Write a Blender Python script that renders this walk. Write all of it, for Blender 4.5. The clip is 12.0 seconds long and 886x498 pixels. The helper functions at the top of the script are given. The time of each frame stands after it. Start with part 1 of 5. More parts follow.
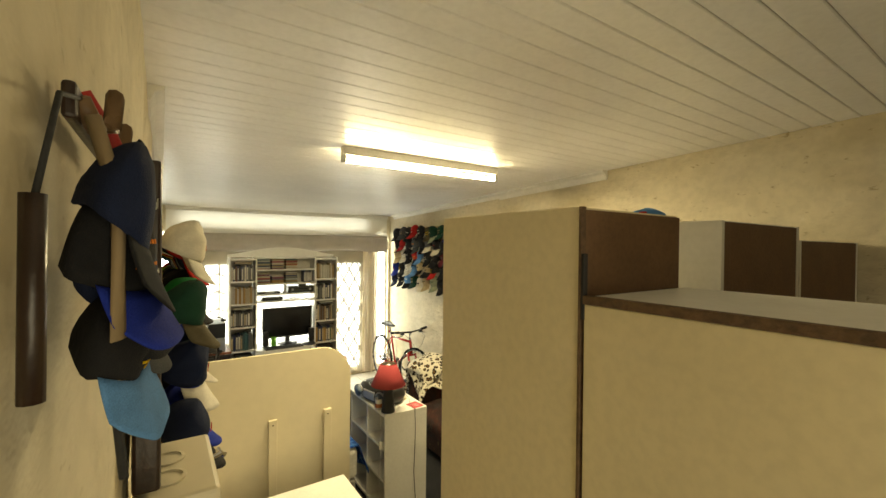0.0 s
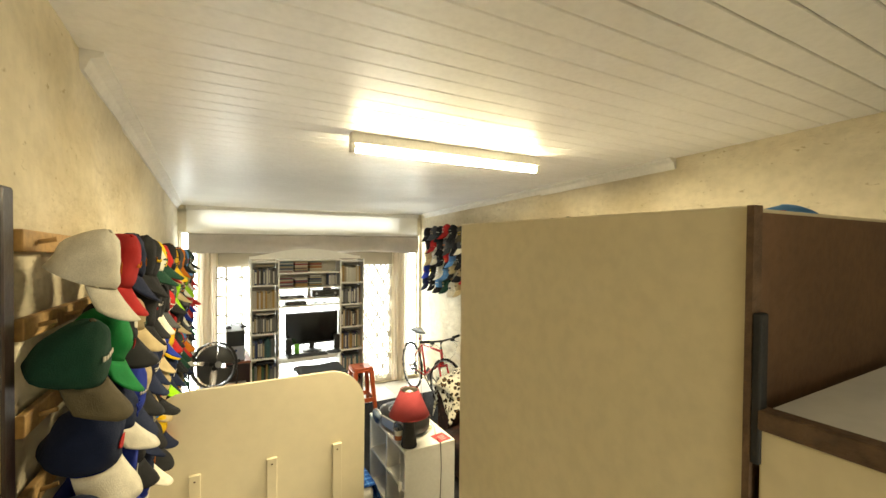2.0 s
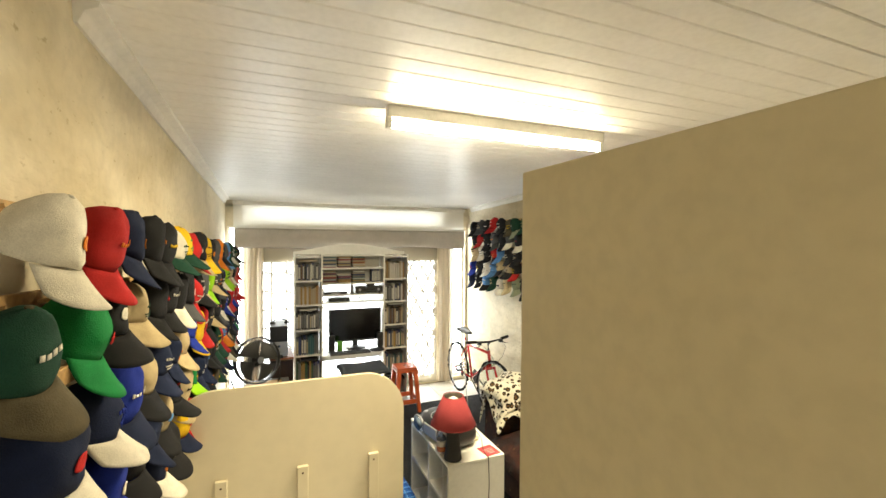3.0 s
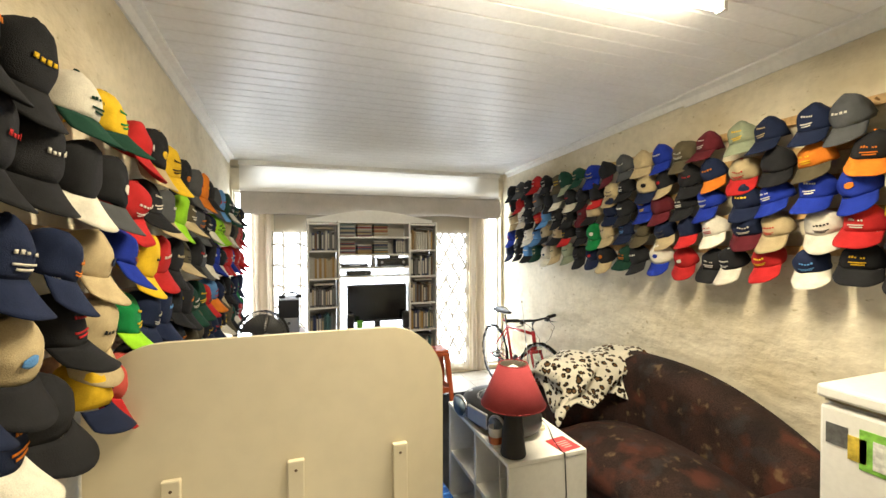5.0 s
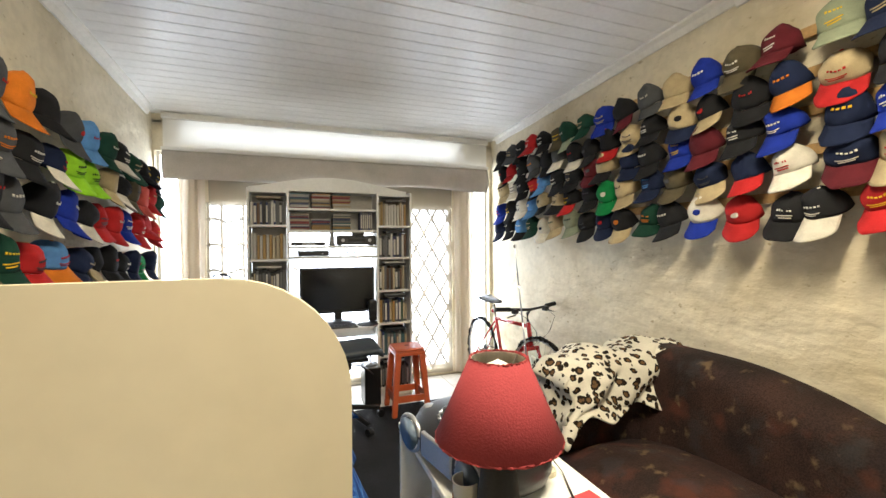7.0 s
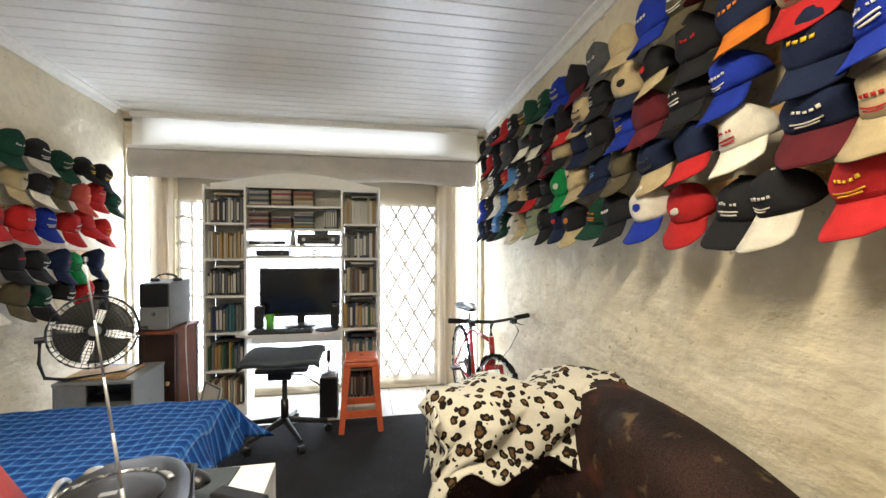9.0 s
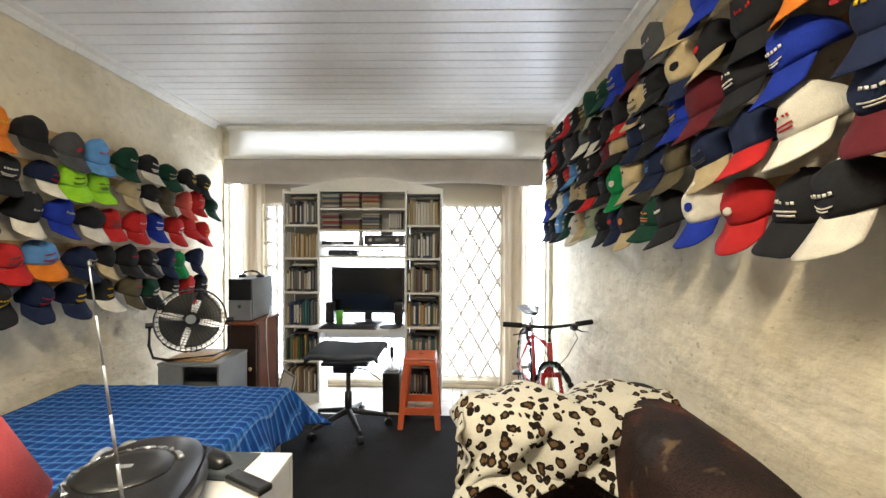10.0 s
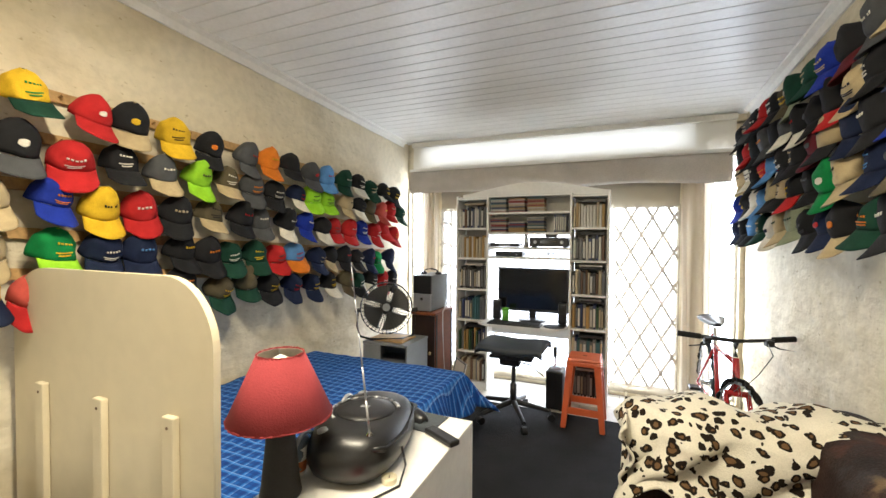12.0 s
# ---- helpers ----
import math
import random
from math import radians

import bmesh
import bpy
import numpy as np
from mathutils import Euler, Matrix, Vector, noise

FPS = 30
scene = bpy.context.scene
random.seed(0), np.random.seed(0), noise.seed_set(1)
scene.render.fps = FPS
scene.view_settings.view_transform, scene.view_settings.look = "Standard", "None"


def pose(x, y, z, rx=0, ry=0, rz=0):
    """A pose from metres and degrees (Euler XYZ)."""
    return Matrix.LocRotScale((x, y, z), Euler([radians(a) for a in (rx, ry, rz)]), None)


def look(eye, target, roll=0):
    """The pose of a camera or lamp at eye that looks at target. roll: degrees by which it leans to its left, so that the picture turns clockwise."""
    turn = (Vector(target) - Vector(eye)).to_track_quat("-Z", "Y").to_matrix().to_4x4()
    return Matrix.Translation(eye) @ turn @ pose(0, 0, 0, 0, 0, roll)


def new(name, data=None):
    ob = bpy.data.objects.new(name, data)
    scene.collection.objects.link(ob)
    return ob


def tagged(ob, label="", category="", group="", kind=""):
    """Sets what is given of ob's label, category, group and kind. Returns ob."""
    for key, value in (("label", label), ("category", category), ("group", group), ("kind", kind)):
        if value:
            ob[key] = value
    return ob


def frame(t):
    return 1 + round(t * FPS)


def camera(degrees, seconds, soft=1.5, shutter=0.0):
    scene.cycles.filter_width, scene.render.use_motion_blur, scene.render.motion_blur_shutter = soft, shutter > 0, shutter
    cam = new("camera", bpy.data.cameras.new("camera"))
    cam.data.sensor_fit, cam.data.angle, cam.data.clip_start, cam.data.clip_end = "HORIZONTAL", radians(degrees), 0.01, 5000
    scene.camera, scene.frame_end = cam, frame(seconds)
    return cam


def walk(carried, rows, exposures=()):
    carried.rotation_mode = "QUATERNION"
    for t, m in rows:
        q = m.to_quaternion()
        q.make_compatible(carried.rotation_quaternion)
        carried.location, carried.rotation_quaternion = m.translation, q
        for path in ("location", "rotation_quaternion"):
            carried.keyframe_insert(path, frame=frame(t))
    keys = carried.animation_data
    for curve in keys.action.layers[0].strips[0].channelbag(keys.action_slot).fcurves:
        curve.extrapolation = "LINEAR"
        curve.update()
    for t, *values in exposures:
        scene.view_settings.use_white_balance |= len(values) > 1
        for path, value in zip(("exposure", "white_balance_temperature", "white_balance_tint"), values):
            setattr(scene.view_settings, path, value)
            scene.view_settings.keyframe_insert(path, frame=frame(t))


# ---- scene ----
cam = camera(93.5, 12.0)
PATH = [
    (0, (0.047, 0.027, 1.914), (1.165, 1.685, 1.897), 0.6),
    (0.5, (0.109, 0.135, 1.923), (1.225, 1.795, 1.896), 0.6),
    (1, (0.17, 0.206, 1.931), (1.285, 1.866, 1.903), 0.5),
    (1.5, (0.263, 0.26, 1.95), (1.338, 1.946, 1.922), 0.4),
    (2, (0.344, 0.395, 1.963), (1.308, 2.146, 1.93), 0.5),
    (2.5, (0.413, 0.522, 1.946), (1.297, 2.316, 1.909), 0.3),
    (3, (0.469, 0.635, 1.906), (1.231, 2.483, 1.869), 0.4),
    (5, (0.616, 1.285, 1.533), (1.274, 3.173, 1.502), -0.2),
    (5.5, (0.634, 1.497, 1.456), (1.29, 3.387, 1.425), -0.2),
    (6, (0.697, 1.635, 1.356), (1.358, 3.522, 1.325), -0.4),
    (6.5, (0.824, 1.788, 1.307), (1.5, 3.67, 1.277), -0.4),
    (7, (1.001, 1.958, 1.296), (1.695, 3.834, 1.274), -0.4),
    (7.5, (1.224, 2.003, 1.284), (1.918, 3.879, 1.27), -0.2),
    (9.5, (2.01, 2.097, 1.328), (2.185, 4.089, 1.289), 0.2),
    (10, (2.088, 2.091, 1.331), (2.042, 4.09, 1.292), 0.3),
    (10.5, (2.14, 2.033, 1.333), (1.883, 4.016, 1.297), 0.3),
    (11, (2.151, 1.989, 1.34), (1.682, 3.933, 1.302), 0.5),
    (11.5, (2.122, 1.957, 1.339), (1.496, 3.856, 1.299), 0.5),
    (12, (2.104, 1.906, 1.355), (1.311, 3.742, 1.308), 0.4),
]
EXPOSURES = [(0.0, 0.50, 7900, 0), (0.5, 0.74, 7600, 1), (2.0, 0.88, 6950, 3), (3.2, 0.88, 6550, 6), (5.5, 0.74, 6050, 10), (9.5, 0.70, 5800, 11), (12.0, 0.76, 5850, 11)]
walk(cam, [(t, look(eye, target, roll)) for t, eye, target, roll in PATH], EXPOSURES)

# ---- world, sun and lamps ----
world = bpy.data.worlds.new("world")
scene.world = world
world.use_nodes = True
wn = world.node_tree
sky = wn.nodes.new("ShaderNodeTexSky")
sky.sky_type, sky.sun_disc = "NISHITA", False
sky.sun_elevation, sky.sun_rotation = radians(38), radians(-22)
wn.nodes["Background"].inputs["Strength"].default_value = 0.12
wn.links.new(sky.outputs[0], wn.nodes["Background"].inputs[0])
sun = new("sun", bpy.data.lights.new("sun", "SUN"))
sun.data.energy, sun.data.angle, sun.data.color = 1.3, radians(10), (1.0, 0.95, 0.86)
sun.matrix_world = look((0, 0, 0), (0.30, -0.75, -0.62))


def area(name, at, target, w, h, power, color):
    lamp = new(name, bpy.data.lights.new(name, "AREA"))
    lamp.data.shape, lamp.data.size, lamp.data.size_y = "RECTANGLE", w, h
    lamp.data.energy, lamp.data.color = power, color
    lamp.matrix_world = look(at, target)
    return lamp


area("window_light", (1.49, 5.965, 1.165), (1.49, 0.0, 1.165), 2.99, 2.27, 165, (0.93, 0.97, 1.0))

# ---- materials ----
MATS = {}


def mat(name, color, rough=0.6, vary=0.12, scale=8.0, bump=0.15, bump_scale=60.0, metal=0.0, second=None, coat=0.0, object_vary=0.0):
    """Base colour broken up at two scales, with fine relief."""
    if name in MATS:
        return MATS[name]
    m = bpy.data.materials.new(name)
    m.use_nodes = True
    nt = m.node_tree
    b = nt.nodes["Principled BSDF"]
    co = nt.nodes.new("ShaderNodeTexCoord")
    big, fine = nt.nodes.new("ShaderNodeTexNoise"), nt.nodes.new("ShaderNodeTexNoise")
    big.inputs["Scale"].default_value, big.inputs["Detail"].default_value = scale, 6
    fine.inputs["Scale"].default_value, fine.inputs["Detail"].default_value = bump_scale, 4
    nt.links.new(co.outputs["Object"], big.inputs["Vector"])
    nt.links.new(co.outputs["Object"], fine.inputs["Vector"])
    ramp = nt.nodes.new("ShaderNodeValToRGB")
    ramp.color_ramp.elements[0].position, ramp.color_ramp.elements[1].position = 0.3, 0.7
    dark = second or tuple(c * (1 - vary) for c in color)
    ramp.color_ramp.elements[0].color, ramp.color_ramp.elements[1].color = (*dark, 1), (*[min(1, c * (1 + vary * 0.4)) for c in color], 1)
    nt.links.new(big.outputs["Fac"], ramp.inputs[0])
    mix = nt.nodes.new("ShaderNodeMixRGB")
    mix.blend_type = "MULTIPLY"
    mix.inputs[0].default_value = min(1.0, vary * 1.5)
    nt.links.new(ramp.outputs[0], mix.inputs[1])
    grey = nt.nodes.new("ShaderNodeValToRGB")
    grey.color_ramp.elements[0].color, grey.color_ramp.elements[0].position = (0.45, 0.45, 0.45, 1), 0.35
    grey.color_ramp.elements[1].position = 0.6
    nt.links.new(fine.outputs["Fac"], grey.inputs[0])
    nt.links.new(grey.outputs[0], mix.inputs[2])
    out = mix.outputs[0]
    if object_vary:
        info, hsv = nt.nodes.new("ShaderNodeObjectInfo"), nt.nodes.new("ShaderNodeHueSaturation")
        rng = nt.nodes.new("ShaderNodeMapRange")
        rng.inputs["To Min"].default_value, rng.inputs["To Max"].default_value = 1 - object_vary, 1 + object_vary
        nt.links.new(info.outputs["Random"], rng.inputs["Value"])
        nt.links.new(rng.outputs[0], hsv.inputs["Value"])
        nt.links.new(out, hsv.inputs["Color"])
        out = hsv.outputs[0]
    nt.links.new(out, b.inputs["Base Color"])
    b.inputs["Roughness"].default_value, b.inputs["Metallic"].default_value = rough, metal
    b.inputs["Coat Weight"].default_value = coat
    if rough >= 0.84:
        b.inputs["Specular IOR Level"].default_value = 0.2
    if bump:
        bn = nt.nodes.new("ShaderNodeBump")
        bn.inputs["Strength"].default_value, bn.inputs["Distance"].default_value = bump, 0.01
        nt.links.new(fine.outputs["Fac"], bn.inputs["Height"])
        nt.links.new(bn.outputs[0], b.inputs["Normal"])
    MATS[name] = m
    return m


def wall_paint():
    """Cream limewash over lumpy brickwork, with damp patches and pits."""
    m = mat("cream_plaster", (0.70, 0.63, 0.475), 0.9, 0.1, 2.2, 0.35, 22)
    nt, b = m.node_tree, m.node_tree.nodes["Principled BSDF"]
    co = next(n for n in nt.nodes if n.type == "TEX_COORD")
    stretch = nt.nodes.new("ShaderNodeMapping")
    stretch.inputs["Scale"].default_value = (1, 0.75, 1.35)
    nt.links.new(co.outputs["Object"], stretch.inputs[0])
    lumps, spots, patch = (nt.nodes.new("ShaderNodeTexNoise") for _ in range(3))
    lumps.inputs["Scale"].default_value, lumps.inputs["Detail"].default_value = 7.0, 5
    spots.inputs["Scale"].default_value, spots.inputs["Detail"].default_value = 30, 3
    patch.inputs["Scale"].default_value, patch.inputs["Detail"].default_value = 1.6, 8
    for n in (lumps, spots, patch):
        nt.links.new(stretch.outputs[0], n.inputs["Vector"])
    old = b.inputs["Base Color"].links[0].from_socket
    stain = nt.nodes.new("ShaderNodeValToRGB")
    stain.color_ramp.elements[0].position, stain.color_ramp.elements[0].color = 0.66, (1, 1, 1, 1)
    stain.color_ramp.elements[1].position, stain.color_ramp.elements[1].color = 0.76, (0.62, 0.58, 0.50, 1)
    nt.links.new(spots.outputs["Fac"], stain.inputs[0])
    damp = nt.nodes.new("ShaderNodeValToRGB")
    damp.color_ramp.elements[0].position, damp.color_ramp.elements[0].color = 0.36, (0.80, 0.77, 0.70, 1)
    damp.color_ramp.elements[1].position = 0.52
    nt.links.new(patch.outputs["Fac"], damp.inputs[0])
    for node in (stain, damp):
        mul = nt.nodes.new("ShaderNodeMixRGB")
        mul.blend_type, mul.inputs[0].default_value = "MULTIPLY", 0.95
        nt.links.new(old, mul.inputs[1])
        nt.links.new(node.outputs[0], mul.inputs[2])
        old = mul.outputs[0]
    nt.links.new(old, b.inputs["Base Color"])
    first = b.inputs["Normal"].links[0].from_node
    bn = nt.nodes.new("ShaderNodeBump")
    bn.inputs["Strength"].default_value, bn.inputs["Distance"].default_value = 0.65, 0.04
    nt.links.new(lumps.outputs["Fac"], bn.inputs["Height"])
    nt.links.new(first.outputs[0], bn.inputs["Normal"])
    nt.links.new(bn.outputs[0], b.inputs["Normal"])
    return m


def cloth_light(name, color, through_share, open_share=0.0):
    """Thin curtain cloth that lets light through."""
    m = bpy.data.materials.new(name)
    m.use_nodes = True
    nt = m.node_tree
    out = nt.nodes["Material Output"]
    nt.nodes.remove(nt.nodes["Principled BSDF"])
    d, tr, mx = nt.nodes.new("ShaderNodeBsdfDiffuse"), nt.nodes.new("ShaderNodeBsdfTranslucent"), nt.nodes.new("ShaderNodeMixShader")
    co, n, ramp = nt.nodes.new("ShaderNodeTexCoord"), nt.nodes.new("ShaderNodeTexNoise"), nt.nodes.new("ShaderNodeValToRGB")
    n.inputs["Scale"].default_value, n.inputs["Detail"].default_value = 5.0, 8
    nt.links.new(co.outputs["Object"], n.inputs["Vector"])
    ramp.color_ramp.elements[0].color, ramp.color_ramp.elements[1].color = (*[c * 0.88 for c in color], 1), (*color, 1)
    nt.links.new(n.outputs["Fac"], ramp.inputs[0])
    for s in (d, tr):
        nt.links.new(ramp.outputs[0], s.inputs["Color"])
    mx.inputs[0].default_value = through_share
    nt.links.new(d.outputs[0], mx.inputs[1])
    nt.links.new(tr.outputs[0], mx.inputs[2])
    clear, voile = nt.nodes.new("ShaderNodeBsdfTransparent"), nt.nodes.new("ShaderNodeMixShader")
    voile.inputs[0].default_value = open_share
    nt.links.new(mx.outputs[0], voile.inputs[1])
    nt.links.new(clear.outputs[0], voile.inputs[2])
    nt.links.new(voile.outputs[0], out.inputs[0])
    return m


def glow(name, color, strength):
    m = bpy.data.materials.new(name)
    m.use_nodes = True
    b = m.node_tree.nodes["Principled BSDF"]
    b.inputs["Emission Color"].default_value, b.inputs["Emission Strength"].default_value = (*color, 1), strength
    return m


def plaid():
    m = mat("blue_plaid_cotton", (0.012, 0.09, 0.36), 0.95, 0.2, 12, 0.3, 300)
    nt, b = m.node_tree, m.node_tree.nodes["Principled BSDF"]
    co = next(n for n in nt.nodes if n.type == "TEX_COORD")
    old = b.inputs["Base Color"].links[0].from_socket
    sep = nt.nodes.new("ShaderNodeSeparateXYZ")
    nt.links.new(co.outputs["Object"], sep.inputs[0])

    def stripe(axis, pitch, shift, share, color, amount):
        nonlocal old
        mul, fr, lt, mix = (nt.nodes.new(k) for k in ("ShaderNodeMath", "ShaderNodeMath", "ShaderNodeMath", "ShaderNodeMixRGB"))
        mul.operation, mul.inputs[1].default_value, mul.inputs[2].default_value = "MULTIPLY_ADD", 1 / pitch, shift
        fr.operation = "FRACT"
        lt.operation, lt.inputs[1].default_value = "LESS_THAN", share
        nt.links.new(sep.outputs[axis], mul.inputs[0])
        nt.links.new(mul.outputs[0], fr.inputs[0])
        nt.links.new(fr.outputs[0], lt.inputs[0])
        scale = nt.nodes.new("ShaderNodeMath")
        scale.operation, scale.inputs[1].default_value = "MULTIPLY", amount
        nt.links.new(lt.outputs[0], scale.inputs[0])
        nt.links.new(scale.outputs[0], mix.inputs[0])
        nt.links.new(old, mix.inputs[1])
        mix.inputs[2].default_value = (*color, 1)
        old = mix.outputs[0]

    for axis in (0, 1):
        stripe(axis, 0.05, 0.0, 0.34, (0.008, 0.03, 0.16), 0.55)
        stripe(axis, 0.05, 0.6, 0.18, (0.05, 0.22, 0.60), 0.5)
        stripe(axis, 0.05, 0.45, 0.07, (0.30, 0.46, 0.78), 0.45)
        stripe(axis, 0.05, 0.38, 0.05, (0.01, 0.04, 0.2), 0.5)
    nt.links.new(old, b.inputs["Base Color"])
    return m


def leopard():
    """Cream fleece with dark rosettes that have brown middles."""
    m = mat("leopard_fleece", (0.72, 0.68, 0.57), 0.95, 0.15, 6, 0.4, 260)
    nt, b = m.node_tree, m.node_tree.nodes["Principled BSDF"]
    co = next(n for n in nt.nodes if n.type == "TEX_COORD")
    old = b.inputs["Base Color"].links[0].from_socket
    warp, add = nt.nodes.new("ShaderNodeTexNoise"), nt.nodes.new("ShaderNodeMixRGB")
    warp.inputs["Scale"].default_value = 22
    add.blend_type, add.inputs[0].default_value = "LINEAR_LIGHT", 0.022
    nt.links.new(co.outputs["Object"], warp.inputs["Vector"])
    nt.links.new(co.outputs["Object"], add.inputs[1])
    nt.links.new(warp.outputs["Color"], add.inputs[2])
    vor = nt.nodes.new("ShaderNodeTexVoronoi")
    vor.inputs["Scale"].default_value, vor.inputs["Randomness"].default_value = 25, 0.85
    nt.links.new(add.outputs[0], vor.inputs["Vector"])
    ramp = nt.nodes.new("ShaderNodeValToRGB")
    ramp.color_ramp.interpolation = "CONSTANT"
    e = ramp.color_ramp.elements
    e[0].color, e[1].position, e[1].color = (0.19, 0.11, 0.055, 1), 0.24, (0.02, 0.014, 0.011, 1)
    third = e.new(0.43)
    third.color = (1, 1, 1, 1)
    nt.links.new(vor.outputs["Distance"], ramp.inputs[0])
    mix = nt.nodes.new("ShaderNodeMixRGB")
    mix.blend_type, mix.inputs[0].default_value = "MULTIPLY", 1.0
    nt.links.new(old, mix.inputs[1])
    nt.links.new(ramp.outputs[0], mix.inputs[2])
    nt.links.new(mix.outputs[0], b.inputs["Base Color"])
    return m


def sofa_cloth():
    m = mat("sofa_chenille", (0.038, 0.019, 0.015), 0.85, 0.7, 5.5, 0.4, 180, second=(0.016, 0.010, 0.010))
    nt, b = m.node_tree, m.node_tree.nodes["Principled BSDF"]
    co = next(n for n in nt.nodes if n.type == "TEX_COORD")
    old = b.inputs["Base Color"].links[0].from_socket
    for scale, lo, color, amount in ((5.0, 0.54, (0.10, 0.03, 0.018), 0.6), (14.0, 0.61, (0.22, 0.15, 0.07), 0.5), (9.0, 0.55, (0.03, 0.032, 0.034), 0.4)):
        n, r, mix = nt.nodes.new("ShaderNodeTexNoise"), nt.nodes.new("ShaderNodeMapRange"), nt.nodes.new("ShaderNodeMixRGB")
        n.inputs["Scale"].default_value, n.inputs["Detail"].default_value = scale, 5
        nt.links.new(co.outputs["Object"], n.inputs["Vector"])
        r.inputs["From Min"].default_value, r.inputs["From Max"].default_value, r.inputs["To Max"].default_value = lo, lo + 0.1, amount
        nt.links.new(n.outputs["Fac"], r.inputs["Value"])
        nt.links.new(r.outputs[0], mix.inputs[0])
        nt.links.new(old, mix.inputs[1])
        mix.inputs[2].default_value = (*color, 1)
        old = mix.outputs[0]
    nt.links.new(old, b.inputs["Base Color"])
    return m


def glass():
    m = bpy.data.materials.new("window_glass")
    m.use_nodes = True
    b = m.node_tree.nodes["Principled BSDF"]
    b.inputs["Transmission Weight"].default_value, b.inputs["Roughness"].default_value, b.inputs["IOR"].default_value = 1.0, 0.0, 1.1
    return m


WALL = wall_paint()
CEIL = mat("ceiling_board_white", (0.88, 0.87, 0.85), 0.34, 0.06, 3, 0.05, 40)
CORN = mat("cornice_white", (0.78, 0.76, 0.71), 0.7, 0.08, 6, 0.1, 40)
CARPET = mat("charcoal_carpet", (0.022, 0.022, 0.024), 1.0, 0.35, 4, 0.8, 400)
TILE = mat("pale_floor_tile", (0.58, 0.54, 0.47), 0.35, 0.12, 5, 0.05, 60, object_vary=0.05)
WHITE = mat("white_melamine", (0.76, 0.75, 0.71), 0.4, 0.06, 5, 0.03, 50)
CREAM = mat("cream_painted_board", (0.63, 0.56, 0.40), 0.5, 0.05, 2, 0.06, 14)
WARD = mat("beige_wardrobe_board", (0.68, 0.60, 0.41), 0.6, 0.08, 2.5, 0.05, 45)
BROWN = mat("brown_hardboard", (0.15, 0.08, 0.04), 0.65, 0.2, 6, 0.1, 90)
EDGE = mat("chipped_edge_brown", (0.13, 0.075, 0.04), 0.7, 0.4, 25, 0.3, 90)
PINE = mat("pine_batten", (0.50, 0.31, 0.12), 0.6, 0.25, 12, 0.15, 60)
DARKWOOD = mat("dark_stained_wood", (0.026, 0.012, 0.008), 0.35, 0.35, 14, 0.1, 60)
LIT_REDWOOD = mat("lit_red_brown_wood", (0.26, 0.075, 0.03), 0.4, 0.3, 9, 0.1, 60)
GOLD = mat("gilt_slip", (0.55, 0.38, 0.12), 0.35, 0.2, 20, 0.1, 80, metal=0.8)
BLACK = mat("black_plastic", (0.012, 0.012, 0.013), 0.35, 0.2, 20, 0.05, 200)
BLACKMATT = mat("black_matt", (0.016, 0.016, 0.017), 0.75, 0.2, 20, 0.1, 200)
RUBBER = mat("black_rubber", (0.018, 0.018, 0.018), 0.85, 0.2, 30, 0.3, 150)
SILVER = mat("silver_plastic", (0.42, 0.43, 0.45), 0.32, 0.1, 10, 0.03, 200, metal=0.6)
CHROME = mat("chrome", (0.7, 0.7, 0.7), 0.12, 0.05, 10, 0.0, 50, metal=1.0)
GREY = mat("grey_painted_steel", (0.21, 0.22, 0.225), 0.5, 0.12, 8, 0.05, 80)
SCREEN = mat("screen_black", (0.006, 0.006, 0.007), 0.12, 0.1, 3, 0.0, 50)
BIKERED = mat("bike_red_paint", (0.42, 0.025, 0.025), 0.25, 0.1, 12, 0.0, 50, coat=0.6)
ORANGE = mat("orange_plastic", (0.58, 0.115, 0.035), 0.4, 0.12, 12, 0.05, 80)
SHADE = mat("red_lampshade_cloth", (0.26, 0.04, 0.045), 0.9, 0.1, 14, 0.15, 260)
SHADEIN = mat("white_shade_lining", (0.68, 0.62, 0.52), 0.9, 0.1, 14, 0.1, 160)
BLANKET, THROW, SOFA = plaid(), leopard(), sofa_cloth()
DRAPE = cloth_light("beige_lined_curtain", (0.70, 0.62, 0.50), 0.34)
SHEER = cloth_light("white_sheer_curtain", (0.52, 0.47, 0.39), 0.05, 0.45)
VALANCE = mat("grey_linen_valance", (0.54, 0.50, 0.45), 0.95, 0.15, 5, 0.4, 150)
LEATHER = mat("dark_blue_grey_vinyl", (0.035, 0.045, 0.06), 0.5, 0.15, 12, 0.15, 200)
TUBE = glow("lit_fluorescent_tube", (1.0, 0.84, 0.56), 60.0)
GLASS = glass()
BARS = mat("beige_bar_paint", (0.32, 0.28, 0.21), 0.7, 0.15, 20)
MIRROR = mat("mirror_silvering", (0.86, 0.87, 0.86), 0.03, 0.03, 4, 0.0, 50, metal=1.0)

# ---- mesh helpers ----


def part(name, bm, material, parent=None, label="", smooth=False):
    me = bpy.data.meshes.new(name)
    bmesh.ops.recalc_face_normals(bm, faces=bm.faces)
    bm.to_mesh(me)
    bm.free()
    me.materials.append(material)
    if smooth:
        me.polygons.foreach_set("use_smooth", [True] * len(me.polygons))
    ob = new(name, me)
    if parent is not None:
        ob.parent = parent
    if label:
        tagged(ob, label)
    return ob


def thing(name, label, category, at=(0, 0, 0), group="", kind="", rz=0.0):
    ob = new(name)
    ob.matrix_world = pose(*at, 0, 0, rz)
    ob.empty_display_size = 0.05
    return tagged(ob, label, category, group, kind)


